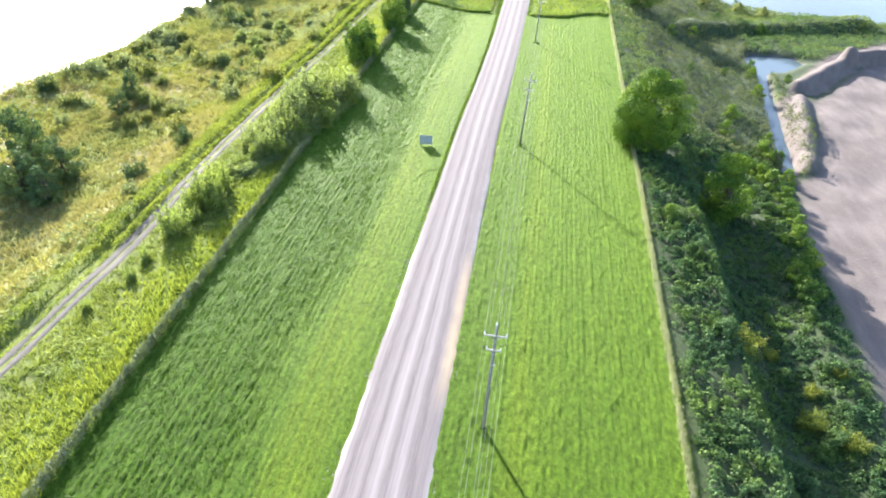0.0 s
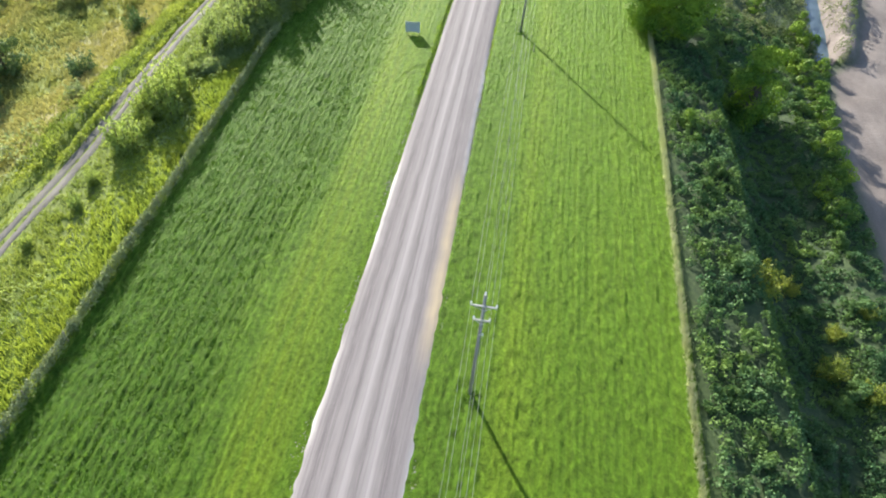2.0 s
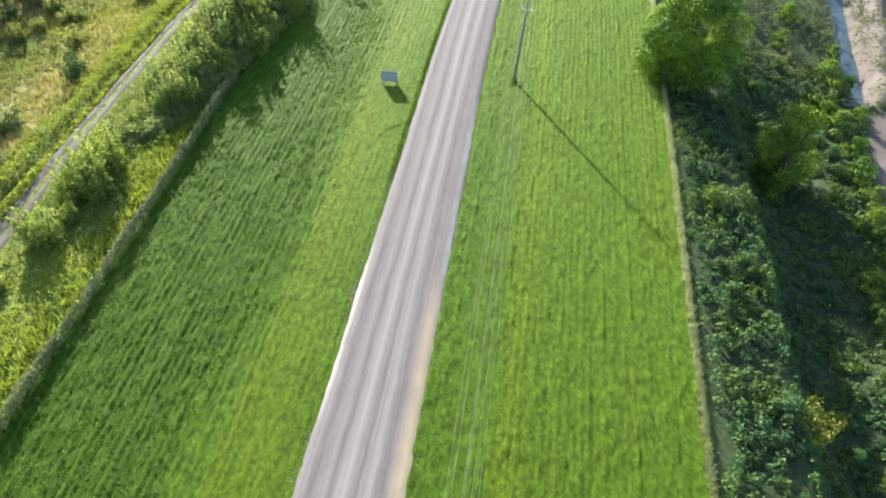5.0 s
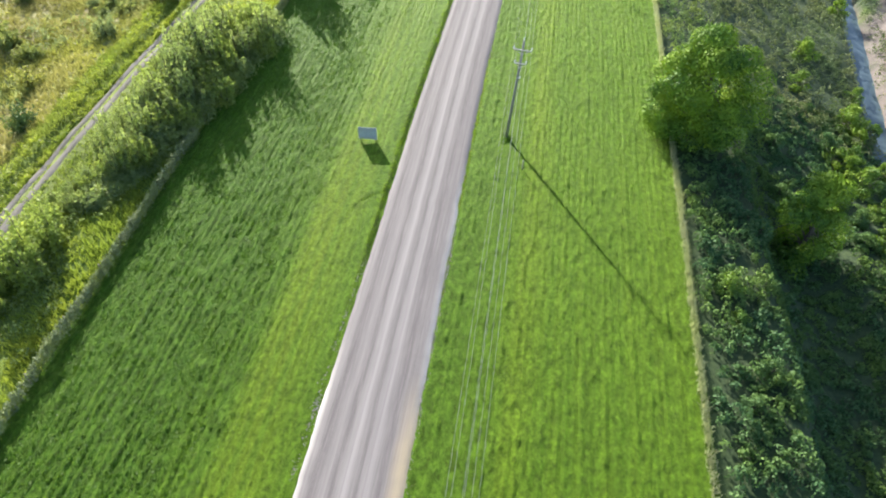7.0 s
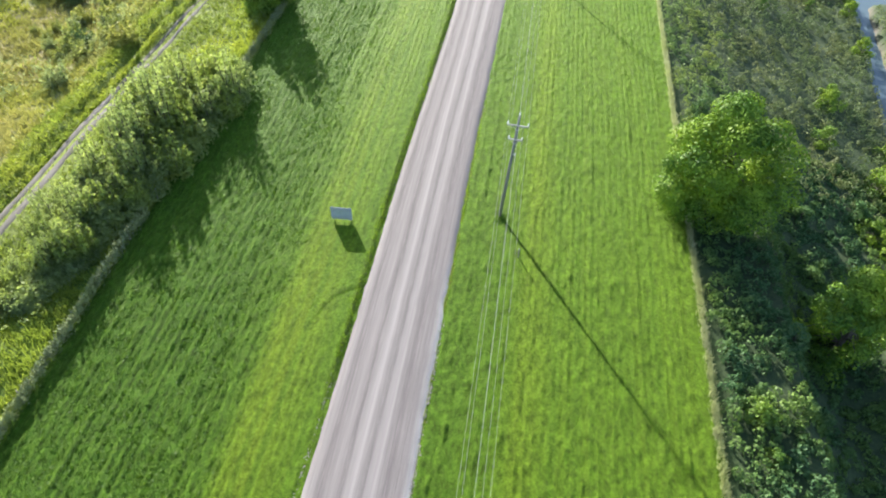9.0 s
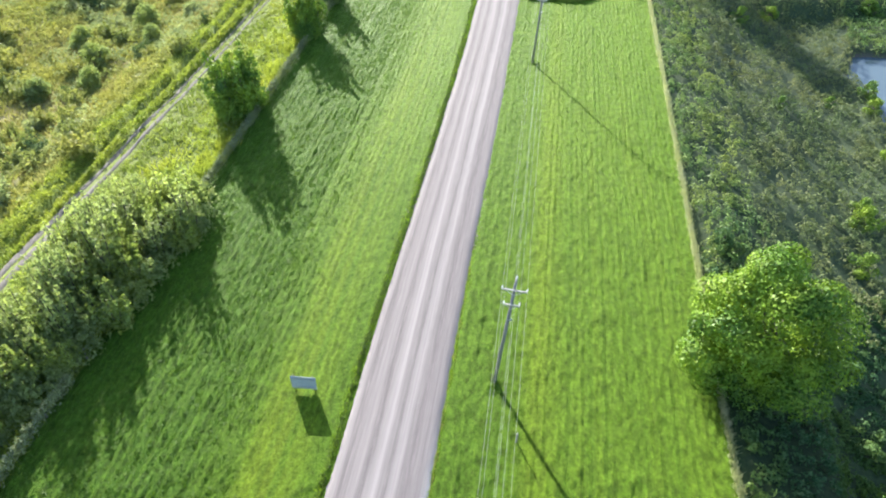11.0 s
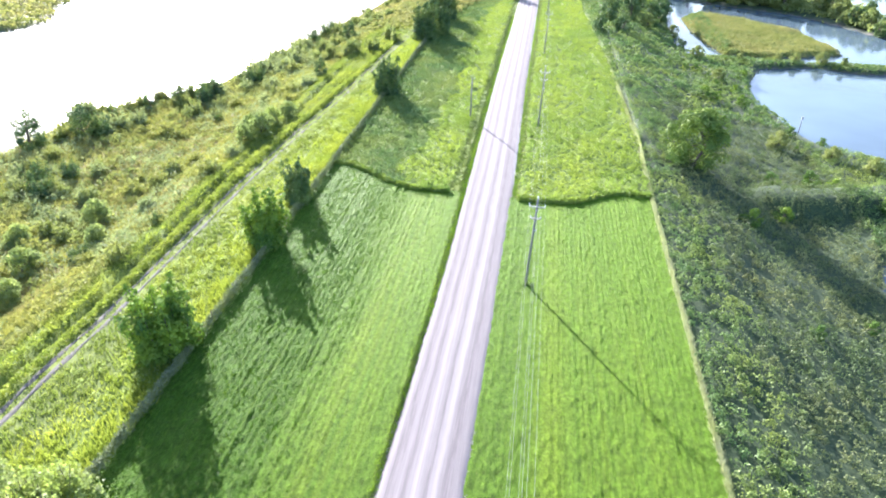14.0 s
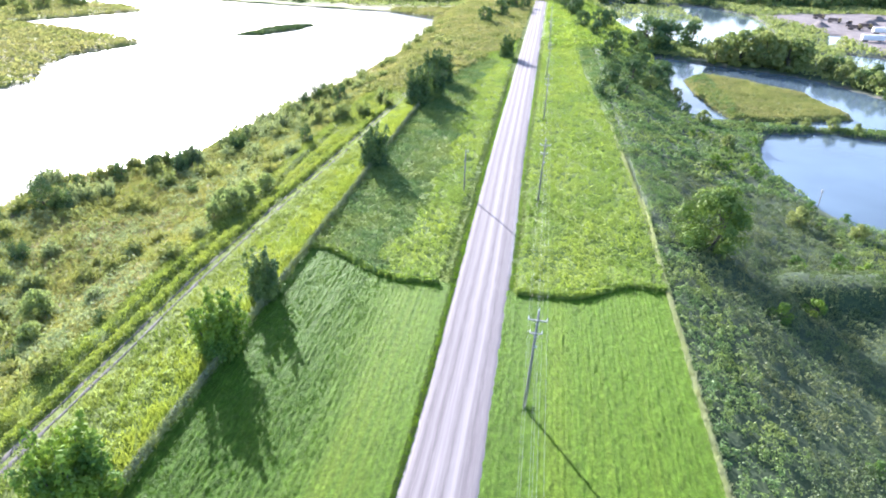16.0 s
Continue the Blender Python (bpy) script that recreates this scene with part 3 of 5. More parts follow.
def scatter(x0, x1, y0, y1, density, rng):
    n = int((x1 - x0) * (y1 - y0) * density)
    return rng.uniform(x0, x1, n), rng.uniform(y0, y1, n)


def grass(name, x, y, height, width, mat, label, seed, per=3, lean=0.5, spread=0.15, category="grass"):
    rng = np.random.default_rng(seed)
    x, y, height = np.repeat(x, per), np.repeat(y, per), np.repeat(np.ones(len(x)) * height, per)
    x, y = x + rng.normal(size=len(x)) * spread, y + rng.normal(size=len(x)) * spread
    p = np.stack([x, y, ground_z(x, y) - 0.01], -1)
    v, f = blade_tris(p, height, width, rng, lean)
    return tagged(new(name, build_mesh(name, v, f, mat)), label, category, kind="stuff")


def foliage(name, x, y, height, size, mat, label, seed, per=8, spread=0.5, category="undergrowth", loose=0.6):
    """A low mass of leafy domes, height metres tall over each place."""
    rng = np.random.default_rng(seed)
    height, spread = np.repeat(np.ones(len(x)) * height, per), np.repeat(spread * rng.uniform(0.6, 1.3, len(x)), per)
    x, y = np.repeat(x, per), np.repeat(y, per)
    r, a = np.sqrt(rng.uniform(0, 1, len(x))), rng.uniform(0, 2 * np.pi, len(x))
    dx, dy = r * np.cos(a), r * np.sin(a)
    top = np.sqrt(np.maximum(0.04, 1 - 0.96 * r * r))
    x, y = x + dx * spread, y + dy * spread
    p = np.stack([x, y, ground_z(x, y) + height * top * rng.uniform(0.75, 1.0, len(x))], -1)
    v, f = leaf_quads(p, size, rng, np.stack([dx, dy, top * 0.9], -1), loose)
    return tagged(new(name, build_mesh(name, v, f, mat)), label, category, kind="stuff")


rng = np.random.default_rng(7)


# sparse longer blades standing out of the two mown strips
x, y = scatter(-4.9, EDGE_X - 0.2, 20, MOWN_END + 6, 8, rng)
k = y < mown_end(x) - 0.3
grass("mown_grass", x[k], y[k], 0.16 + east_height(x[k], y[k]), 0.05, M_LAWN, "longer blades in the bright mown grass", 1, 3, 0.5, 0.14)
x, y = scatter(FENCE_X + 0.6, ROAD_L - 0.1, 20, MOWN_END + 8, 8, rng)
k = y < mown_end(x) - 0.3
x, y = x[k], y[k]
k = west_clover(x, y) > rng.uniform(0.25, 0.75, len(x))
grass("mown_grass", x[~k], y[~k], 0.16 + west_height(x[~k], y[~k]), 0.05, M_LAWN, "longer blades in the grass beside the road", 2, 3, 0.5, 0.14)
x, y = x[k], y[k]
x, y = np.concatenate([x, x + 0.31]), np.concatenate([y, y + 0.37])
x = onto_rows(x, y, 0.64, 103, rng)
k = (0.25 + 0.75 * lattice(np.floor(x / 0.64), np.floor(y / 40), 104)) * (0.6 + rough_noise(x, y * 0.6, 0.9, 106)) > 0.34
x, y = x[k], y[k]
foliage("clover", x, y, 0.11 + west_height(x, y), 0.125, M_CLOVER, "leafy green clover cut in rows", 3, 8, 0.24, "clover", 1.0)

# uneven grass fringe on both edges of the road
y = rng.uniform(20, 330, 6500)
x = np.where(rng.uniform(size=len(y)) < 0.62, np.interp(y, ry, left) - 0.05 - np.abs(rng.normal(size=len(y))) * 0.25, np.interp(y, ry, right) + 0.1 + np.abs(rng.normal(size=len(y))) * 0.25)
grass("verge_grass", x, y, np.where(x < -10, np.where(y < 84, 0.22, 0.34), 0.2), 0.10, M_LAWN, "rough grass verge along the gravel road", 4, 5, 0.5, 0.12)

# uncut lip on the western edge, its dark colour standing for the verge's shade
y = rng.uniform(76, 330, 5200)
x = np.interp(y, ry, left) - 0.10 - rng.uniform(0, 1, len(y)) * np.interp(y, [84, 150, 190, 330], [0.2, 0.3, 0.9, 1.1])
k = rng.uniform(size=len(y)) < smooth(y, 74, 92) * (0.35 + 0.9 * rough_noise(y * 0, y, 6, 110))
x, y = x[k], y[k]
grass("verge_grass", x, y, 0.30 + 0.12 * rough_noise(x, y, 3, 112), 0.10, M_LIP, "uncut grass lip at the road's western edge, shaded side put into its colour", 35, 5, 0.3, 0.1)

y = rng.uniform(24, 180, 2600)
x = np.interp(y, ry, right) + 0.12 + np.abs(rng.normal(size=len(y))) * 0.22
k = rough_noise(x, y, 8, 139) > 0.35
grass("dry_verge_grass", x[k], y[k], 0.14, 0.09, M_GOLD, "trampled brownish grass at the road's eastern edge", 38, 4, 0.7, 0.12)

# loose stones spilled along the road's edges
n = 4200
y = rng.uniform(22, 150, n)
west_side = rng.uniform(size=n) < 0.7
x = np.where(west_side, np.interp(y, ry, left) - 0.14 + rng.normal(size=n) * 0.22, np.interp(y, ry, right) + 0.1 + rng.normal(size=n) * 0.12)
keep = rough_noise(x * 0, y, 14, 64) + np.where(y < 75, 0.2, -0.02) > 0.5
x, y = x[keep], y[keep]
size = rng.uniform(0.03, 0.11, len(x))
octa = np.array([(1, 0, 0), (0, 1, 0), (-1, 0, 0), (0, -1, 0), (0, 0, 0.7), (0, 0, -0.7)])
tri = np.array([(0, 1, 4), (1, 2, 4), (2, 3, 4), (3, 0, 4), (1, 0, 5), (2, 1, 5), (3, 2, 5), (0, 3, 5)])
v = octa[None] * size[:, None, None] * rng.uniform(0.6, 1.4, (len(x), 6, 3)) + np.stack([x, y, ground_z(x, y) + 0.08], -1)[:, None]
f = tri[None] + 6 * np.arange(len(x))[:, None, None]
tagged(new("loose_stones", build_mesh("loose_stones", v.reshape(-1, 3), f.reshape(-1, 3), M_STONE)), "pale loose stones spilled along the road edge", "stones", kind="stuff")

# unmown meadow beyond the mown strips
x, y = scatter(FENCE_X + 0.3, EDGE_X + 2, MOWN_END - 1, 420, 2.6, rng)
start = mown_end(x) + (rough_noise(x, y, 3, 81) - 0.5) * 0.7
keep = (y > start) & ((x < ROAD_L - 1.9) | (x > ROAD_R + 1.2)) & (x < np.interp(y, [184, 215, 268, 350], [16.8, 17, 15.3, 10.5]))
x, y, start = x[keep], y[keep], start[keep]
h = 0.35 + 1.05 * rough_noise(x, y, 4.0, 82) ** 1.7 + 0.5 * (1 - smooth(y - start, 1, 9)) * (0.5 + rough_noise(x, y, 7, 68))
k = x + (rough_noise(x, y, 8, 65) - 0.5) * 9 < -23
foliage("meadow_growth", x[~k], y[~k], h[~k], 0.25, M_MEADOW, "tall unmown yellow-green meadow growth", 5, 14, 0.5, "meadow", 0.6)
foliage("meadow_growth", x[k], y[k], h[k] * 1.15, 0.28, M_REED, "broad-leaved blue-green growth in the unmown meadow", 28, 14, 0.6, "meadow", 0.6)
for xa, xb in ((FENCE_X + 0.5, ROAD_L - 2.0), (ROAD_R + 1.3, 16.6)):
    x = rng.uniform(xa, xb, 700)
    y = mown_end(x) + 0.5 + rng.normal(size=len(x)) * 0.25 + (rough_noise(x, x * 0, 3, 81) - 0.5) * 0.7
    foliage("meadow_edge", x, y, 0.5 + 0.5 * rough_noise(x, y, 5, 68), 0.24, M_MEADOW, "dense unmown edge of the meadow", 24, 26, 0.45, "meadow", 0.6)
y = rng.uniform(MOWN_END, 420, 5000)
x = np.where(rng.uniform(size=len(y)) < 0.5, rng.uniform(ROAD_L - 2.0, ROAD_L, len(y)), rng.uniform(ROAD_R, ROAD_R + 1.3, len(y)))
grass("verge_grass", x, y, 0.2, 0.2, M_VERGE, "short verge grass between road and meadow", 18, 5, 0.6, 0.2)

# weedy strip along the fence: pale tall weeds over the wire
y = rng.uniform(20, 300, 6000)
x = FENCE_X + 0.35 + rng.normal(size=len(y)) * 0.16
k = (y < 97) | (y > 122)
x, y = x[k], y[k]
foliage("fence_weeds", x, y, 1.1 + 0.8 * rough_noise(x, y, 4, 83), 0.16, M_FENCE, "tall pale weeds overgrowing a wire fence", 6, 18, 0.26, "weeds", 0.7)

# grass between fence and track, and the slope below the track
x, y = scatter(-57.5, FENCE_X + 0.2, 20, 330, 6.5, rng)
off = np.abs(x - np.interp(y, TRACK_Y, TRACK_X))
keep = (np.abs(off - 0.61) > 0.45) | (rng.uniform(size=len(x)) < 0.10 + 0.2 * smooth(y, 110, 150))
x, y = x[keep], y[keep]
off = np.abs(x - np.interp(y, TRACK_Y, TRACK_X))
h = np.where(off < 1.4, 0.18 + 0.1 * smooth(y, 110, 150), 0.25) + smooth(off, 1.2, 2.5) * 0.6 * rough_noise(x, y, 5, 84) ** 1.3 + 0.5 * smooth(x, -40.5, -37.5)
k = smooth(x, -47, -39) + 0.9 * rough_noise(x, y * 0.6, 9, 127) - 0.35 * smooth(y, 185, 205) > 0.75
grass("tall_grass", x[k], y[k], h[k], 0.12, M_TALL, "tall yellow-green grass along the fence", 7, 5, 0.4, 0.22)
grass("tall_grass", x[~k], y[~k], h[~k], 0.12, M_MID, "rank olive-green grass along the farm track", 34, 5, 0.4, 0.22)
x, y = scatter(-47, -38, 20, 300, 0.5, rng)
k = rough_noise(x, y, 9, 93) > 0.50
foliage("rough_weeds", x[k], y[k], 0.4 + 0.9 * rough_noise(x[k], y[k], 5, 94), 0.24, M_WILLOW, "grey-green weed clumps beside the farm track", 19, 26, 0.8, "weeds", 0.7)
y = rng.uniform(20, 290, 1500)
x = np.interp(y, TRACK_Y, TRACK_X) - 4.3 + rng.normal(size=len(y)) * 1.1
k = rough_noise(x, y, 7, 95) > 0.42
x, y = x[k], y[k]
foliage("bank_weeds", x, y, 0.2 + 1.0 * rough_noise(x, y, 3, 95), 0.26, M_TALL, "olive-green weeds on the ditch bank", 20, 16, 0.6, "weeds", 0.7)
y = rng.uniform(62, 285, 1600)
x = np.interp(y, TRACK_Y, TRACK_X) - 1.35 - rng.uniform(0, 1, len(y)) * 1.1
k = rough_noise(x, y, 9, 136) > 0.25
x, y = x[k], y[k]
foliage("ditch_weeds", x, y, 0.6 + 0.7 * rough_noise(x, y, 5, 137), 0.26, M_TALL, "rank weeds lining the ditch of the farm track", 37, 16, 0.55, "weeds", 0.6)
x, y = scatter(-120, -57, 40, 330, 2.4, rng)
dry = rough_noise(x, y, 26, 31) + 0.15 * (1 - smooth(y, 120, 160))
z = ground_z(x, y)
for mat, name, sel, label, seed in ((M_GOLD, "dry_grass", dry > 0.42, "golden dry meadow grass on the flood plain", 8), (M_OLIVE, "tall_grass", dry <= 0.42, "olive-green grass on the flood plain", 9)):
    k = sel & (z > RIVER_Z + 0.3)
    grass(name, x[k], y[k], 0.4 + 0.6 * rough_noise(x[k], y[k], 4, 85), 0.2, mat, label, seed, 6, 0.5, 0.4)
x, y = scatter(-118, -56, 45, 340, 0.62, rng)
k = (rough_noise(x, y, 14, 96) + 0.36 * smooth(y, 110, 165) - 0.12 * smooth(x, -92, -84) * (1 - smooth(y, 130, 160)) > 0.54) & (ground_z(x, y) > RIVER_Z + 0.3)
x, y = x[k], y[k]
k = rough_noise(x, y, 8, 97) > 0.5
foliage("plain_weeds", x[k], y[k], 0.4 + 2.7 * rough_noise(x[k], y[k], 6, 98) ** 1.6, 0.36, M_PALE, "pale green bushy weeds on the flood plain", 21, 20, 1.0, "weeds", 0.6)
foliage("plain_weeds", x[~k], y[~k], 0.4 + 2.7 * rough_noise(x[~k], y[~k], 6, 99) ** 1.6, 0.36, M_SPRAY, "green bushy weeds on the flood plain", 22, 20, 1.0, "weeds", 0.6)
x, y = scatter(-110, -14, 300, 590, 0.55, rng)
k = (ground_z(x, y) > RIVER_Z + 0.3) & (x < np.interp(y, [300, 420, 560], [-38, -15, -14]))
x, y = x[k], y[k]
foliage("plain_weeds", x, y, 0.5 + 1.8 * rough_noise(x, y, 9, 92), 0.7, M_OLIVE, "far olive-green growth on the flood plain", 10, 12, 1.3, "weeds", 0.6)
x, y = scatter(-4, 45, 400, 720, 0.4, rng)
k = ground_z(x, y) > POND_Z + 0.3
foliage("plain_weeds", x[k], y[k], 0.5 + 1.8 * rough_noise(x[k], y[k], 9, 91), 0.8, M_MEADOW, "far green growth beside the road", 23, 10, 1.5, "weeds", 0.6)

# eastern scrub: broad leaves close to the mown edge, coarser weeds further along
x, y = scatter(EDGE_X + 0.5, 45, 20, 124, 1.5, rng)
k = depth_in(x, y, LOT) < -0.5
x, y = x[k], y[k]
foliage("scrub_leaves", x, y, (0.3 + 2.1 * rough_noise(x, y, 1.9, 86) ** 1.6) * (1 - 0.55 * smooth(x, 24.5, 27)), 0.29, M_SCRUB, "dense dark green leafy scrub on the bank", 11, 34, 0.55, "scrub", 0.75)
x, y = scatter(EDGE_X + 0.5, 56, 115, 252, 1.3, rng)
k = (depth_in(x, y, LOT) < -0.5) & (ground_z(x, y) > POND_Z + 0.25)
x, y = x[k], y[k]
h = 0.3 + 1.7 * rough_noise(x * 2.2, y * 0.6, 4.5, 87) ** 1.4
k = smooth(x + (rough_noise(x, y, 7, 134) - 0.5) * 9, 22, 27) > rng.uniform(0, 1, len(x)) * 0.8
foliage("bank_weeds", x[~k], y[~k], h[~k], 0.26, M_REED, "leafy pale green weeds on the bank below the mown edge", 12, 24, 0.6, "weeds", 0.55)
foliage("bank_weeds", x[k], y[k], h[k], 0.24, M_BROWN, "olive and brown seeding weeds on the bank", 36, 20, 0.55, "weeds", 0.6)
x, y = scatter(54, 112, 186, 240, 1.1, rng)
k = (depth_in(x, y, LOT) < -0.5) & (ground_z(x, y) > POND_Z + 0.25) & (depth_in(x, y, BANKS[1]) < 0)
x, y = x[k], y[k]
foliage("bank_weeds", x, y, 0.4 + 1.4 * rough_noise(x, y, 5, 89) ** 1.2, 0.32, M_REED, "green weeds on the ridges between ponds", 25, 18, 0.8, "weeds", 0.6)
x, y = scatter(10, 62, 250, 420, 0.6, rng)
k = (ground_z(x, y) > POND_Z + 0.25) & (x > np.interp(y, [250, 268, 350, 420], [16, 15.3, 11, 9]))
x, y = x[k], y[k]
foliage("bank_weeds", x, y, 0.5 + 1.2 * rough_noise(x, y, 5, 88), 0.5, M_REED, "green weeds on the far pond bank", 13, 14, 1.0, "weeds", 0.55)
# rough growth round the far ponds and behind the yard
x, y = scatter(100, 330, 330, 880, 0.10, rng)
k = (ground_z(x, y) > POND_Z + 0.3) & (depth_in(x, y, YARD) < 3)
x2, y2 = scatter(-330, 100, 596, 880, 0.07, rng)
x, y = np.concatenate([x[k], x2]), np.concatenate([y[k], y2])
foliage("far_scrub", x, y, 0.8 + 2.6 * rough_noise(x, y, 18, 131), 1.5, M_FAR, "distant olive-green scrub round the ponds", 30, 9, 2.6, "scrub", 0.6)
x, y = scatter(46, 118, 438, 570, 0.22, rng)
k = ground_z(x, y) > POND_Z + 0.3
foliage("far_scrub", x[k], y[k], 0.6 + 2.0 * rough_noise(x[k], y[k], 9, 132), 1.1, M_FAR, "olive-green scrub between the far ponds", 31, 14, 1.8, "scrub", 0.6)
x, y = scatter(50, 130, 310, 328, 1.0, rng)
k = (ground_z(x, y) > POND_Z + 0.1) & (depth_in(x, y, ISLAND) < -0.5)
foliage("bank_weeds", x[k], y[k], 0.3 + 1.0 * rough_noise(x[k], y[k], 4, 133), 0.5, M_REED, "reeds on the narrow spit between two ponds", 32, 14, 0.9, "weeds", 0.6)
x, y = scatter(-163, -135, 438, 492, 0.6, rng)
k = depth_in(x, y, BAR) > -1
foliage("bar_reeds", x[k], y[k], 0.8, 0.9, M_DARK, "low dark reeds on a river bar", 33, 10, 1.0, "reeds")
# pale dry edge where the mower stops
y = rng.uniform(20, 275, 6500)
x = np.interp(y, [0, 50, 184, 215, 268], [15.6, 16.1, 16.8, 17, 15.4]) + rng.normal(size=len(y)) * 0.09
grass("dry_edge_grass", x, y, 0.62, 0.09, M_STRAW, "pale dry grass ridge at the mower's edge", 14, 6, 0.3, 0.1)
# island in the far pond
x, y = scatter(50, 100, 322, 402, 2.0, rng)
k = depth_in(x, y, ISLAND) > -0.8
foliage("island_grass", x[k], y[k], 0.8, 0.42, M_OLIVE, "olive-tan reed grass on a flat pond island", 15, 10, 0.8, "reeds")
x, y = scatter(-420, -180, 290, 560, 0.25, rng)
k = depth_in(x, y, FAR_LAND) > 0
foliage("island_grass", x[k], y[k], 1.4, 1.3, M_OLIVE, "reed grass on a low river spit", 16, 7, 2.0, "reeds")


def tube(path, radii, sides=7):
    """A tapered round limb along a path, as vertices and quads."""
    path = np.asarray(path, float)
    vs, fs = [], []
    for i, (p, r) in enumerate(zip(path, radii)):
        d = path[min(i + 1, len(path) - 1)] - path[max(i - 1, 0)]
        d = d / np.linalg.norm(d)
        a = np.cross(d, (0.31, 0.95, 0.05))
        a /= np.linalg.norm(a)
        b = np.cross(d, a)
        vs += [p + r * (a * math.cos(2 * math.pi * s / sides) + b * math.sin(2 * math.pi * s / sides)) for s in range(sides)]
        if i:
            k = (i - 1) * sides
            fs += [(k + s, k + (s + 1) % sides, k + sides + (s + 1) % sides, k + sides + s) for s in range(sides)]
    return np.array(vs), np.array(fs)


def joined(pieces):
    vs, fs, n = [], [], 0
    for v, f in pieces:
        vs.append(v)
        fs.append(f + n)
        n += len(v)
    return np.concatenate(vs), np.concatenate(fs)


def part(name, mesh, parent, label=""):
    ob = new(name, mesh)
    ob.parent = parent
    return tagged(ob, label)


def make_tree(name, seed, height, radius, low, leaves, size, mat, label, category="tree", clumps=26, stems=1, loose=0.6, fine=1.0):
    """A plant with tapering stems and limbs and a ragged crown of leaf clumps; its foot is at the origin."""
    rng = np.random.default_rng(seed)
    thing = tagged(new(name), label, category)
    mid = np.array([0, 0, low + (height - low) * 0.5])
    # centres of the clumps fill an uneven dome that is fullest below its middle
    lift = rng.uniform(0, 1, clumps) ** 1.15
    swell = np.sqrt(np.maximum(0.02, 1 - lift**2.4)) * (0.62 + 0.38 * np.minimum(1, lift * 3.5))
    turn = rng.uniform(0, 2 * np.pi, clumps)
    out = np.sqrt(rng.uniform(0.15, 1, clumps)) * radius * swell * rng.uniform(0.7, 0.95, clumps)
    centres = np.stack([out * np.cos(turn), out * np.sin(turn), low + (height * 0.93 - low) * lift], -1)
    limbs = []
    for s in range(stems):
        foot = np.array([rng.normal() * 0.12 * stems, rng.normal() * 0.12 * stems, -0.3]) if stems > 1 else np.array([0, 0, -0.3])
        top = mid + np.array([rng.normal(), rng.normal(), 0]) * radius * (0.12 if stems == 1 else 0.4) + np.array([0, 0, (height - low) * 0.2])
        r0 = 0.028 * height if stems == 1 else 0.016 * height
        bend = foot + (top - foot) * 0.5 + rng.normal(size=3) * 0.04 * height * np.array([1, 1, 0])
        limbs.append(tube([foot, foot + (bend - foot) * 0.3, bend, top], [r0 * 1.25, r0, r0 * 0.75, r0 * 0.25]))
        for c in centres[s::stems][: max(4, 16 // stems)]:
            t = rng.uniform(0.25, 0.8)
            a = foot + (bend - foot) * t * 2 if t < 0.5 else bend + (top - bend) * (t * 2 - 1)
            limbs.append(tube([a, a + (c - a) * 0.5 + np.array([0, 0, 0.05 * height]), c], [r0 * 0.4, r0 * 0.25, r0 * 0.08], 5))
    v, f = joined(limbs)
    part("trunk" if stems == 1 else "branchwork", build_mesh("trunk", v, f, M_BARK, True), thing)
    which = rng.integers(0, clumps, leaves)
    cr = radius * rng.uniform(0.20, 0.36, clumps) * (1.25 if clumps < 26 else 1.0) * fine
    way = unit(rng.normal(size=(leaves, 3)) + np.array([0, 0, 0.25]))
    q = way * (rng.uniform(0.2, 1.0, leaves) ** 0.35)[:, None]
    p = centres[which] + q * cr[which][:, None] * np.array([1, 1, 0.8])
    p[:, 2] = np.maximum(p[:, 2], 0.1)
    v, f = leaf_quads(p, size, rng, way + np.array([0, 0, 0.2]), loose)
    part("crown", build_mesh("crown", v, f, mat), thing)
    return thing


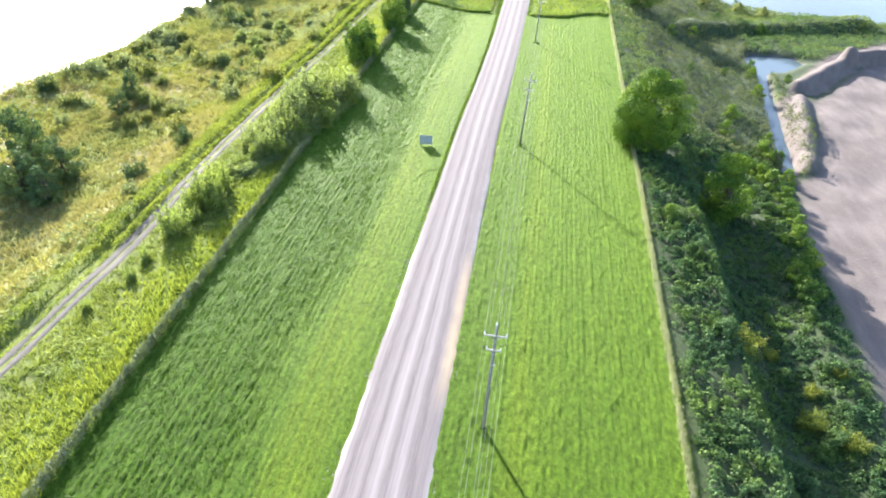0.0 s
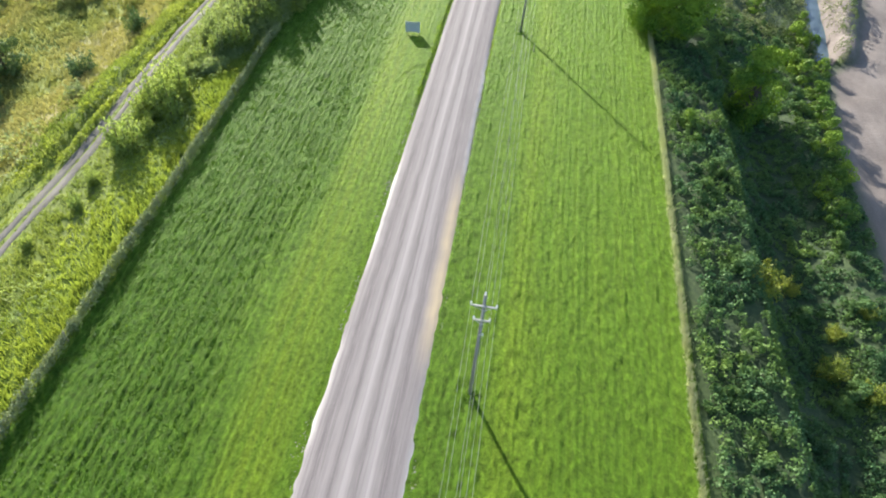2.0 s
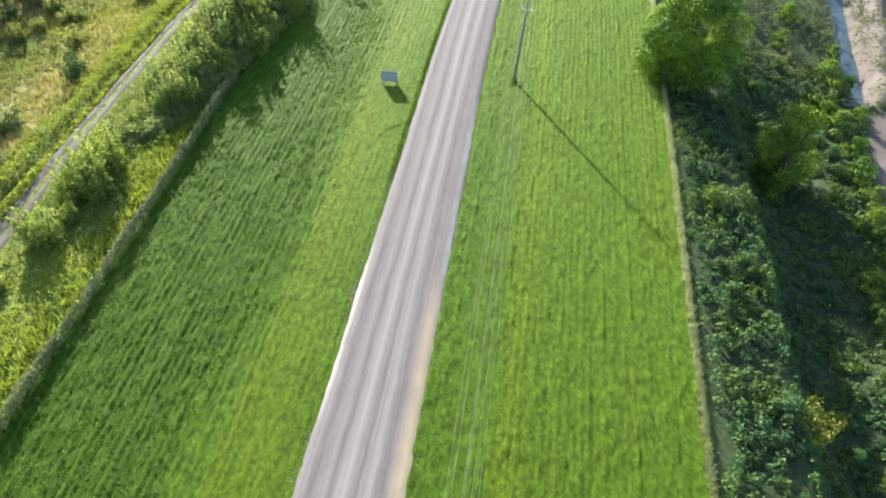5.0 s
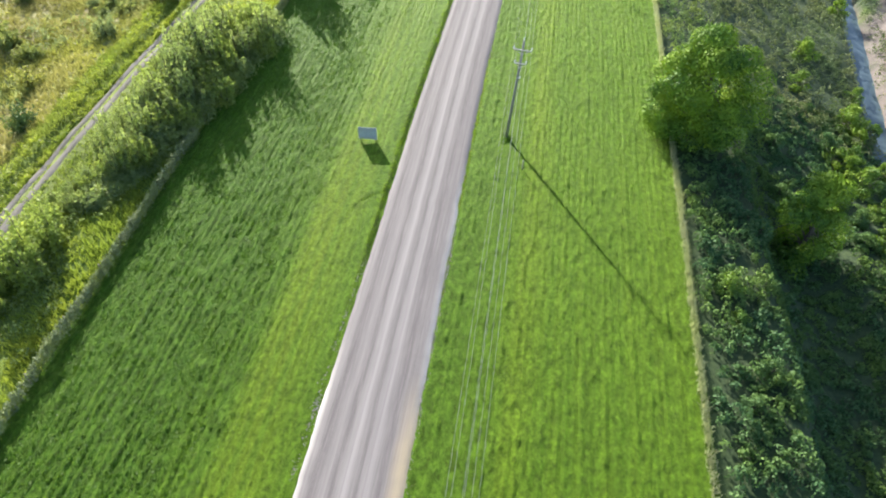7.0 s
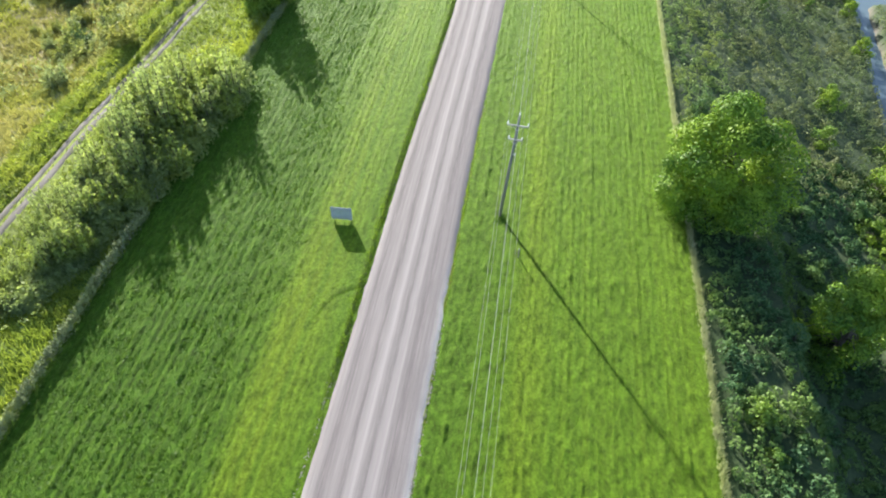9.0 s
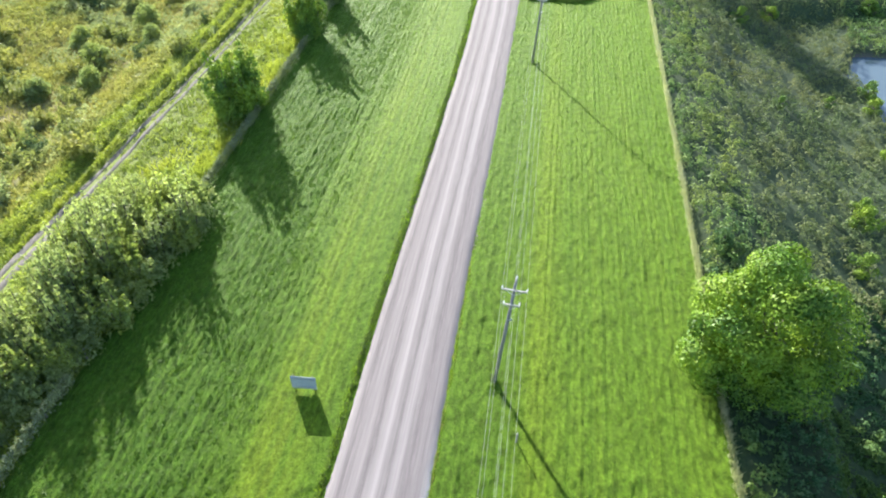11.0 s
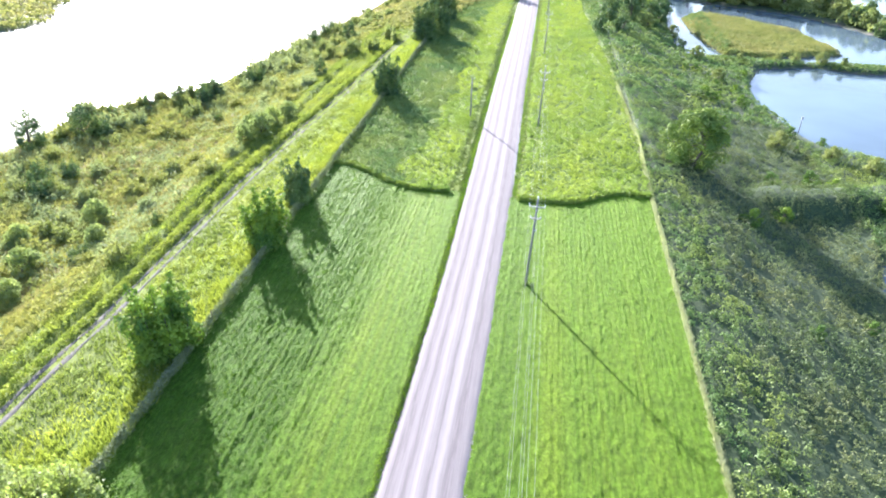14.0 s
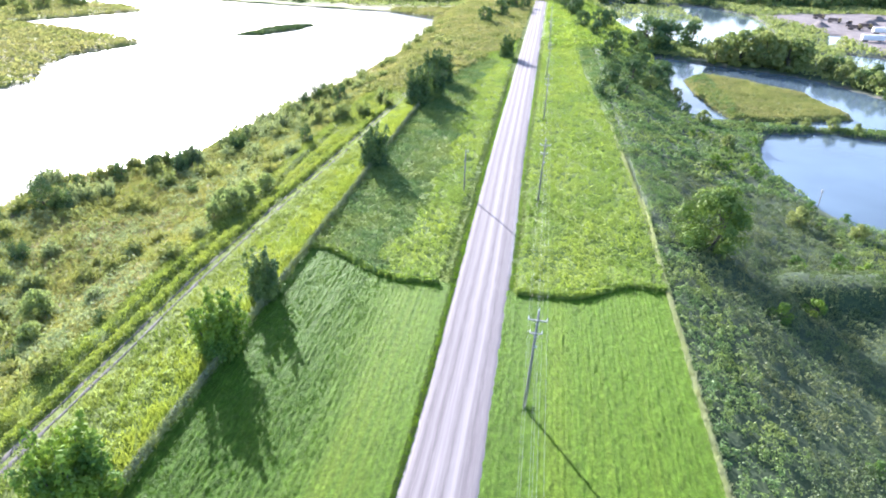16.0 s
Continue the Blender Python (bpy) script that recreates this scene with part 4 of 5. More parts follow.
def make_spires(name, seed, height, radius, spires, leaves, size, mat, label, category="tree", loose=0.6):
    """A plant of many upright leafy shoots, each tapering to a point of its own height."""
    rng = np.random.default_rng(seed)
    thing = tagged(new(name), label, category)
    limbs, centres, sizes = [], [], []
    for s in range(spires):
        turn, away = s * 2.4 + rng.normal() * 0.3, radius * math.sqrt((s + 0.3) / spires)
        tall = height * rng.uniform(0.62, 1.0) * (1 - 0.28 * (s / spires) ** 2)
        foot = np.array([math.cos(turn) * away * 0.45, math.sin(turn) * away * 0.45, -0.3])
        top = np.array([math.cos(turn) * away, math.sin(turn) * away, tall])
        bend = foot + (top - foot) * 0.5 + rng.normal(size=3) * 0.03 * height * np.array([1, 1, 0])
        r0 = 0.012 * tall
        limbs.append(tube([foot, bend, top], [r0 * 1.3, r0 * 0.8, r0 * 0.2], 5))
        for q in np.linspace(0.10, 1.0, 9):
            c = foot + (bend - foot) * q * 2 if q < 0.5 else bend + (top - bend) * (q * 2 - 1)
            width = radius * (0.09 + 0.34 * (1 - q) ** 0.8) * rng.uniform(0.75, 1.25)
            centres.append(c + rng.normal(size=3) * 0.3 * width)
            sizes.append(width)
    v, f = joined(limbs)
    part("branchwork", build_mesh("branchwork", v, f, M_BARK, True), thing)
    centres, sizes = np.array(centres), np.array(sizes)
    which = rng.choice(len(sizes), leaves, p=sizes**1.6 / (sizes**1.6).sum())
    way = unit(rng.normal(size=(leaves, 3)) + np.array([0, 0, 0.3]))
    p = centres[which] + way * (rng.uniform(0.15, 1.0, leaves) ** 0.4 * sizes[which])[:, None] * np.array([1, 1, 1.25])
    p[:, 2] = np.maximum(p[:, 2], 0.1)
    v, f = leaf_quads(p, size, rng, way + np.array([0, 0, 0.2]), loose)
    part("crown", build_mesh("crown", v, f, mat), thing)
    return thing


def place(thing, spots, group="", rng=np.random.default_rng(99)):
    """Stands the thing on the first spot and copies on the others: x, y, scale."""
    for i, (px, py, s) in enumerate(spots):
        m = Matrix.Translation((px, py, float(ground_z(px, py)))) @ Matrix.Rotation(rng.uniform(0, 6.28), 4, "Z") @ Matrix.Diagonal((s, s, s * rng.uniform(0.9, 1.1), 1))
        if i == 0:
            first = m
        else:
            tagged(copy_thing(thing, m), group=group)
    thing.matrix_basis = first
    return tagged(thing, group=group)


def place_mass(name, thing, spots, label, category, rng=np.random.default_rng(98)):
    """Many far bushes that nobody could count, as one mass: copies of the thing's crown and stems, turned and scaled."""
    me = {c.name.split(".")[0]: c.data for c in thing.children}["crown"]
    co = np.empty(len(me.vertices) * 3, np.float32)
    me.vertices.foreach_get("co", co)
    co, pieces = co.reshape(-1, 3).astype(float), []
    tris = np.arange(len(co)).reshape(-1, 3)
    for px, py, s in spots:
        a = rng.uniform(0, 6.28)
        turn = np.array([[math.cos(a), -math.sin(a), 0], [math.sin(a), math.cos(a), 0], [0, 0, rng.uniform(0.9, 1.1)]])
        pieces.append((co @ turn.T * s + np.array([px, py, float(ground_z(px, py))]), tris))
    v, f = joined(pieces)
    for c in list(thing.children) + [thing]:
        bpy.data.objects.remove(c)
    return tagged(new(name, build_mesh(name, v, f, me.materials[0])), label, category, kind="stuff")


# single trees
big = make_tree("tree", 11, 12.6, 7.0, 1.2, 42000, 0.27, M_TREE, "large round broadleaf tree at the lawn's edge", clumps=46, loose=0.40, fine=1.02)
place(big, [(18.4, 107.4, 1.0)])
tree_b = make_tree("tree", 12, 13.0, 6.6, 0.4, 16000, 0.34, M_TREE, "spreading dark broadleaf tree on the scrub bank", clumps=60, loose=0.35, fine=0.85)
place(tree_b, [(30.0, 95.5, 0.76)])
tree_c = make_tree("tree", 13, 8.5, 5.8, 0.3, 11000, 0.34, M_BANK, "round olive-green tree on the grassy bank", clumps=70, loose=0.4, fine=0.85)
place(tree_c, [(26.2, 208.0, 1.22)])
plume = make_spires("tree", 14, 8.4, 3.1, 15, 14000, 0.36, M_PLUME, "bushy young tree with many stems beside the fence", loose=0.6)
place(plume, [(-38.8, 140.0, 1.2), (-37.2, 163.5, 1.05)], "trees along the fence")
poplar = make_spires("tree", 15, 8.2, 2.5, 12, 12000, 0.34, M_DARK, "dark bushy tree with many stems beside the fence", loose=0.6)
place(poplar, [(-37.0, 176.5, 1.0), (-35.6, 231.5, 1.25), (-36.5, 286, 1.6), (-33.0, 293, 1.3), (-35.0, 316, 1.5), (-17.5, 368, 1.2), (-39.0, 320, 1.2)], "trees along the fence")

# willow thicket and single shrubs on the western side
willow = make_spires("shrub", 21, 6.6, 2.0, 12, 2800, 0.31, M_WILLOW, "grey-green willow shrub with many stems", "shrub", 0.65)
willow_b = make_spires("shrub", 22, 5.0, 2.2, 12, 2600, 0.31, M_SALLOW, "low spreading yellow-green willow shrub", "shrub", 0.65)
spots = []
for i in range(84):
    py = 84 + 36.5 * (i + rng.uniform(0, 1)) / 84
    px = rng.uniform(-46.6, np.interp(py, [84, 92, 100, 108, 116, 121], [-42.0, -38.8, -36.6, -35.0, -34.0, -34.8]))
    spots.append((px, py, (rng.uniform(0.6, 1.0) + 0.2 * smooth(py, 94, 106)) * (0.62 + 0.38 * smooth(py, 87, 94)) * (0.55 + 0.45 * smooth(px, -46, -42))))
place(willow, spots[::2], "willow thicket")
place(willow_b, spots[1::2] + [(-44.0, 76.5, 1.15), (-42.8, 75.0, 1.0), (-44.6, 68.0, 1.0), (-43.4, 79.5, 0.9), (-45.4, 75.0, 0.8), (-43.4, 71.0, 0.5), (-45.2, 82.0, 0.8), (-45, 73, 0.6), (-45, 58, 0.4), (-47, 52, 0.35), (-45.5, 62, 0.45)], "willow thicket")
# low willow shoots that knit the thicket together
y = rng.uniform(84, 122, 1500)
edge = np.interp(y, [84, 92, 100, 108, 116, 122], [-40.6, -37.6, -35.6, -34.0, -33.0, -33.8])
x = edge - rng.uniform(0, 1, len(y)) ** 0.8 * (edge + 44.2)
h = np.clip(0.55 + (edge - x) * 0.4, 0.55, 1) * (1.1 + 3.3 * rough_noise(x, y, 4.5, 121)) * (0.4 + 0.6 * smooth(y, 91, 97)) * (0.75 + 0.5 * rough_noise(x, y, 1.3, 122))
foliage("willow_thicket", x, y, h, 0.28, M_WILLOW, "dense mass of grey-green willow shoots", 29, 48, 0.62, "thicket", 0.8)
dark = make_spires("shrub", 23, 3.7, 2.2, 9, 1500, 0.32, M_DARK, "loose dark green shrub on the flood plain", "shrub")
pale = make_spires("shrub", 24, 2.9, 2.0, 9, 1300, 0.32, M_PALE, "pale green shrub on the flood plain", "shrub")
sd, sp = [(-59.5, 98.5, 1.0)], [(-58.5, 80, 0.8)]
while len(sd) + len(sp) < 112:
    px, py = rng.uniform(-112, -56), rng.uniform(52, 330)
    near_water = smooth(px - np.interp(py, SHORE_Y, SHORE_X), 4, 30)
    dens = 0.20 * (rough_noise(px, py, 14, 96) > 0.5) * (0.3 + 0.7 * smooth(py, 100, 140)) + 0.6 * (1 - near_water) + 0.2 * (py > 130)
    if ground_z(px, py) > RIVER_Z + 0.4 and rng.uniform() < dens:
        (sd if rng.uniform() < 0.22 else sp).append((px, py, rng.uniform(0.5, 1.15) + 0.8 * rng.uniform() * (1 - near_water)))
spray = make_spires("shrub", 33, 3.4, 2.3, 9, 1100, 0.42, M_SPRAY, "loose olive-green bush on the flood plain", "shrub")
ss = []
while len(ss) < 120:
    px, py = rng.uniform(-108, -55), rng.uniform(108, 290)
    if ground_z(px, py) > RIVER_Z + 0.5 and rough_noise(px, py, 17, 138) > 0.40:
        ss.append((px, py, rng.uniform(0.45, 1.15)))
place_mass("plain_bushes", spray, ss, "loose olive-green bushes crowding the flood plain", "bushes")
place(dark, sd, "flood plain shrubs")
place(pale, sp, "flood plain shrubs")
silver = make_tree("shrub", 31, 4.2, 3.0, 0.1, 3400, 0.34, M_WILLOW, "silvery willow bush on the flood plain", "shrub", 40, 4)
place(silver, [(-54.6, 206, 1.0), (-57.0, 203, 0.8), (-58.5, 209, 0.9), (-55.5, 213, 0.8), (-53.8, 218, 0.7), (-68, 152, 0.8), (-72, 160, 0.9), (-76, 150, 0.8), (-66, 168, 0.8), (-71, 176, 0.9), (-79, 168, 0.8)], "silver willows")
shore = make_spires("shrub", 32, 5.0, 2.6, 9, 1300, 0.55, M_FAR, "olive willow bush on the river shore", "shrub")
spots = []
for i in range(46):
    py = 236 + 235 * (i + rng.uniform(0, 1)) / 46
    px = float(np.interp(py, SHORE_Y, SHORE_X)) + rng.uniform(2.5, 8)
    if ground_z(px, py) > RIVER_Z + 0.2:
        spots.append((px, py, rng.uniform(0.35, 0.95)))
for i in range(26):
    py = rng.uniform(265, 400)
    spots.append((rng.uniform(float(np.interp(py, SHORE_Y, SHORE_X)) + 8, -44), py, rng.uniform(0.45, 1.0)))
place_mass("shore_bushes", shore, spots, "olive willow bushes along the river shore", "bushes")
cottonwood = make_tree("tree", 25, 8.5, 4.0, 0.1, 3800, 0.40, M_DARK, "dark leafy tree on the river bank", clumps=28)
place(cottonwood, [(-80, 84, 1.0), (-77, 90, 0.95), (-84, 92, 1.05), (-88, 86, 1.0), (-75, 82, 0.8), (-90, 98, 1.0), (-95, 92, 1.1), (-84, 118, 0.6), (-86, 126, 0.65), (-98.5, 213.5, 0.85), (-104.5, 205, 0.9), (-100, 226, 0.4), (-94, 232, 0.45), (-90, 238, 0.5), (-109, 226, 0.4), (-63, 297, 0.7), (-57, 250, 0.5)], "river bank trees")

# eastern side shrubs
scrub_bush = make_tree("shrub", 26, 2.4, 1.8, 0.1, 1500, 0.26, M_SCRUB, "dark green leafy shrub in the scrub", "shrub", 14, 4)
gold_bush = make_tree("shrub", 27, 2.6, 1.8, 0.1, 1300, 0.27, M_PLUME, "yellow-green leafy shrub on the bank", "shrub", 12, 4)
spots, spots2 = [(24, 92, 0.9)], [(19.5, 84, 0.75), (20.2, 80.5, 0.5)]
for i in range(15):
    py = 72 + 54 * (i + rng.uniform(0, 1)) / 15
    spots2.append((float(np.interp(py, [56, 74, 90, 104, 112, 126], [39.6, 40.6, 41.6, 44.2, 45.3, 47])) - rng.uniform(1.5, 6.0), py, rng.uniform(0.7, 1.3)))
yellow_bush = make_spires("shrub", 34, 3.0, 2.3, 11, 2600, 0.22, M_YELLOW, "yellowing feathery shrub in the scrub", "shrub")
place(yellow_bush, [(25.2, 59.8, 1.05), (31.5, 53.5, 0.8), (29.8, 63.5, 0.5), (32.8, 58, 0.5), (34.5, 51, 0.7), (36.0, 60.5, 0.5)], "yellow shrubs")
while len(spots) < 34:
    px, py = rng.uniform(19, 44), rng.uniform(30, 125)
    if depth_in(px, py, LOT) < -1.5:
        spots.append((px, py, rng.uniform(0.4, 0.9)))
while len(spots2) < 58:
    px, py = rng.uniform(34, 62), rng.uniform(95, 300)
    if depth_in(px, py, LOT) < -1.0 and ground_z(px, py) > POND_Z + 0.4:
        spots2.append((px, py, rng.uniform(0.4, 1.1)))
place(scrub_bush, spots, "scrub shrubs")
place(gold_bush, spots2, "pond bank shrubs")

# trees far off: round the ponds, along the bank and the woods behind
far_tree = make_tree("tree", 28, 9.0, 5.6, 0.1, 1300, 0.98, M_DARK, "broad dark tree beside the ponds", clumps=28)
far_light = make_tree("tree", 29, 8.0, 5.4, 0.1, 1400, 0.92, M_FAR, "olive-green willow tree beside the ponds", clumps=28)
fd, fl = [], []
for px, py, s in ((15, 311, 0.55), (22, 314, 0.6), (19, 330, 0.7), (27, 345, 0.8), (35, 350, 0.9), (40, 362, 0.9), (30, 365, 0.8), (22, 380, 0.8), (34, 385, 1.0), (44, 330, 0.5), (41, 372, 0.9), (26, 410, 0.9), (36, 420, 1.0), (20, 440, 0.8),
                  (46, 448, 1.7), (55, 450, 1.7), (50, 456, 1.5), (14, 470, 0.9), (24, 480, 1.0), (110, 430, 1.2), (118, 412, 0.9), (121, 390, 0.8), (124, 372, 0.6), (130, 400, 0.8), (70, 470, 1.4), (30, 500, 1.0), (12, 520, 1.0), (-36, 470, 0.9), (-30, 500, 1.0)):
    fd.append((px, py, s))
for px, py, s in ((74, 430, 1.3), (84, 427, 1.8), (93, 424, 1.9), (102, 419, 1.8), (108, 424, 1.5), (92, 436, 1.8), (80, 438, 1.6), (101, 434, 1.6), (115, 412, 1.0), (118, 402, 0.8), (120, 392, 0.7), (124, 384, 0.9), (127, 376, 0.7), (131, 366, 0.6), (122, 408, 0.9), (134, 380, 0.7), (60, 316, 0.25), (72, 318, 0.3), (78, 319, 0.4), (86, 319, 0.45), (92, 317, 0.3), (108, 318, 0.3), (44, 350, 0.6), (33, 340, 0.6), (48, 288, 0.45), (46, 312, 0.5), (50, 236, 0.5), (60, 232, 0.4), (66, 226, 0.4)):
    fl.append((px, py, s))
for i in range(40):
    px = rng.uniform(130, 380)
    fd.append((px, rng.uniform(735, 800), rng.uniform(1.3, 2.0)))
for i in range(110):
    px = -330 + 900 * (i + rng.uniform(0, 1)) / 110
    fd.append((px, rng.uniform(705, 800) if px > 10 else rng.uniform(608, 700), rng.uniform(1.2, 2.0)))
for i in range(26):
    fl.append((rng.uniform(-400, -300), rng.uniform(470, 560), rng.uniform(0.8, 1.3)))
for i in range(22):
    fd.append((rng.choice([-1, 1]) * rng.uniform(11, 24) - 6, rng.uniform(520, 690), rng.uniform(0.7, 1.1)))
place(far_tree, fd, "distant trees")
place(far_light, fl, "pond trees")


# ---- power line ----
def bm_mesh(name, build, mat, shade=False):
    bm = bmesh.new()
    build(bm)
    me = bpy.data.meshes.new(name)
    bm.to_mesh(me)
    bm.free()
    for p in me.polygons:
        p.use_smooth = shade
    me.materials.append(mat)
    return me


def add_box(bm, size, at, bevel=0.0, turn=None):
    m = Matrix.Translation(at) @ (turn or Matrix.Identity(4)) @ Matrix.Diagonal((*size, 1))
    made = bmesh.ops.create_cube(bm, size=1, matrix=m)
    if bevel:
        edges = {e for v in made["verts"] for e in v.link_edges}
        bmesh.ops.bevel(bm, geom=list(edges), offset=bevel, segments=2, affect="EDGES")


def add_cone(bm, r1, r2, a, b, sides=10):
    a, b = Vector(a), Vector(b)
    turn = (b - a).to_track_quat("Z", "Y").to_matrix().to_4x4()
    bmesh.ops.create_cone(bm, cap_ends=True, segments=sides, radius1=r1, radius2=r2, depth=(b - a).length, matrix=Matrix.Translation((a + b) / 2) @ turn)


WIRES = [(-0.90, 11.32), (0.90, 11.32), (0.0, 12.25), (-0.58, 9.80), (0.58, 9.80), (0.22, 8.05)]


def insulator_mesh():
    def build(bm):
        add_cone(bm, 0.025, 0.025, (0, 0, 0), (0, 0, 0.12), 8)
        for k, r in enumerate((0.085, 0.07, 0.055)):
            add_cone(bm, r, r * 0.55, (0, 0, 0.08 + 0.07 * k), (0, 0, 0.16 + 0.07 * k), 12)
    return bm_mesh("insulator", build, M_PORCELAIN, True)


def make_pole():
    pole = tagged(new("power_pole"), "weathered wooden power pole with crossarms on mown grass", "power pole")
    part("shaft", bm_mesh("shaft", lambda bm: add_cone(bm, 0.17, 0.11, (0, 0, -0.4), (0, 0, 11.9), 14), M_WOOD, True), pole)
    for w, z in ((1.9, 11.0), (1.28, 9.5)):
        part("crossarm", bm_mesh("crossarm", lambda bm: add_box(bm, (w, 0.11, 0.11), (0, -0.17, z), 0.012), M_ARM), pole)
        for s in (-1, 1):
            part("brace", bm_mesh("brace", lambda bm: add_cone(bm, 0.022, 0.022, (s * w * 0.32, -0.19, z - 0.05), (0, -0.15, z - 0.55), 6), M_STEEL), pole)
    part("bracket", bm_mesh("bracket", lambda bm: add_box(bm, (0.34, 0.08, 0.08), (0.13, -0.12, 7.81), 0.01), M_STEEL), pole)
    ins = insulator_mesh()
    for wx, wz in WIRES:
        ob = part("insulator", ins, pole, "white porcelain insulator")
        ob.location = (wx, 0 if wx == 0 else -0.17, wz - 0.26)
    part("top_pin", bm_mesh("top_pin", lambda bm: add_cone(bm, 0.03, 0.03, (0, 0, 11.85), (0, 0, 12.05), 8), M_STEEL), pole)
    return pole


# foot x, foot y, lean to the east and to the north in degrees
POLES = [(-1.6, -17, 1.5, 0), (-1.7, 42.0, 2.3, 2.0), (-2.1, 102.75, 3.8, 1.6), (-1.95, 160.2, 2.1, 0), (-2.0, 219, 1.5, 0), (-2.0, 277, 1.0, 0.5), (-2.0, 335, 1.5, 0), (-2.0, 393, 1.0, 0), (-2.0, 451, 1.0, 0)]
POLE_Y = [p[1] for p in POLES]
POLE_POSES = [Matrix.Translation((px, py, float(ground_z(px, py)))) @ Matrix.Rotation(radians(east), 4, "Y") @ Matrix.Rotation(radians(-north), 4, "X") for px, py, east, north in POLES]
pole = make_pole()
for m in POLE_POSES[1:]:
    tagged(copy_thing(pole, m), group="poles of the power line")
pole.matrix_basis = POLE_POSES[0]
tagged(pole, group="poles of the power line")
for wx, wz in WIRES:
    for m, n in zip(POLE_POSES[:-1], POLE_POSES[1:]):
        a, b = np.array(m @ Vector((wx, 0, wz))), np.array(n @ Vector((wx, 0, wz)))
        v, f = tube([a + (b - a) * t - np.array([0, 0, 2.6 * t * (1 - t)]) for t in np.linspace(0, 1, 15)], [0.006] * 15, 5)
        tagged(new("power_cable", build_mesh("power_cable", v, f, M_WIRE, True)), "thin bright overhead power cable sagging between poles", "cable", "cables of the power line")

# rough tufts left standing round the feet of the poles
x = np.repeat(np.array([p[0] for p in POLES]), 14) + rng.normal(size=14 * len(POLE_Y)) * 0.4
y = np.repeat(np.array(POLE_Y), 14) + rng.normal(size=14 * len(POLE_Y)) * 0.4
foliage("pole_foot_weeds", x, y, 0.5, 0.16, M_CLOVER, "uncut weeds round the feet of the power poles", 27, 16, 0.25, "weeds", 0.9)

# lone service pole on the other side of the road
lone = tagged(new("utility_pole"), "slim wooden service pole in the unmown meadow", "utility pole")
part("shaft", bm_mesh("shaft", lambda bm: add_cone(bm, 0.17, 0.11, (0, 0, -0.4), (0, 0, 8.6), 12), M_WOOD, True), lone)
part("bracket", bm_mesh("bracket", lambda bm: add_box(bm, (0.5, 0.08, 0.08), (0.2, 0, 8.2), 0.01), M_STEEL), lone)
part("insulator", insulator_mesh(), lone, "white porcelain insulator").location = (0.42, 0, 8.24)
lone.matrix_basis = Matrix.Translation((-15.9, 220.7, float(ground_z(-15.9, 220.7))))

# short marker post beside the second pole
marker = tagged(new("marker_post"), "short wooden marker post in the mown grass", "post")
part("post", bm_mesh("post", lambda bm: add_cone(bm, 0.07, 0.06, (0, 0, -0.2), (0, 0, 1.25), 10), M_POST, True), marker)
part("cap", bm_mesh("cap", lambda bm: add_cone(bm, 0.08, 0.02, (0, 0, 1.25), (0, 0, 1.33), 10), M_STEEL, True), marker)
marker.matrix_basis = Matrix.Translation((0.1, 97.4, float(ground_z(0.1, 97.4))))

# ---- sign board west of the road ----
board = tagged(new("sign_board"), "grey sign board on wooden posts, seen from behind", "sign")
for s in (-1, 1):
    part("post", bm_mesh("post", lambda bm: add_box(bm, (0.10, 0.10, 2.3), (s * 0.80, 0.07, 0.78), 0.01), M_POST), board)
part("panel", bm_mesh("panel", lambda bm: add_box(bm, (2.05, 0.035, 1.52), (0, 0, 1.12), 0.006), M_BOARD), board, "blue-grey metal sign panel")
for z in (0.6, 1.65):
    part("rail", bm_mesh("rail", lambda bm: add_box(bm, (2.0, 0.05, 0.06), (0, -0.045, z), 0.006), M_STEEL), board)
for s in (-1, 1):
    for z in (0.6, 1.65):
        part("bolt", bm_mesh("bolt", lambda bm: add_cone(bm, 0.03, 0.025, (s * 0.80, -0.07, z), (s * 0.80, -0.10, z), 8), M_STEEL), board)
board.matrix_basis = Matrix.Translation((-17.25, 99.45, float(ground_z(-17.25, 99.45)))) @ Matrix.Rotation(radians(3), 4, "Z")

# ---- wire fence along the western side ----
fence = tagged(new("wire_fence"), "old wire fence on wooden posts in tall weeds", "fence")
fence.location = (FENCE_X + 0.2, 30, 0)
post_mesh = bm_mesh("post", lambda bm: add_cone(bm, 0.07, 0.06, (0, 0, -0.3), (0, 0, 1.35), 8), M_POST, True)
for i in range(44):
    fy = 30 + 5.8 * i
    ob = part("post", post_mesh, fence)
    ob.location = (rng.normal() * 0.08, fy - 30, float(ground_z(FENCE_X, fy)))
    ob.rotation_euler = (rng.normal() * 0.05, rng.normal() * 0.05, 0)
for z in (0.45, 0.8, 1.15):
    v, f = tube([(0, 5.8 * i, float(ground_z(FENCE_X, 30 + 5.8 * i)) + z) for i in range(44)], [0.006] * 44, 4)
    part("wire", build_mesh("wire", v, f, M_STEEL), fence)

# ---- white-topped gauge post at the pond ----
gauge = tagged(new("gauge_post"), "slim post with a pale box on top at the pond's edge", "post")
part("post", bm_mesh("post", lambda bm: add_cone(bm, 0.09, 0.08, (0, 0, -1.5), (0, 0, 3.2), 10), M_POST, True), gauge)
part("top", bm_mesh("top", lambda bm: add_box(bm, (0.4, 0.32, 0.6), (0, 0, 3.45), 0.04), M_ARM), gauge, "pale box on top")
gauge.matrix_basis = Matrix.Translation((59.5, 251.5, POND_Z + 0.2))


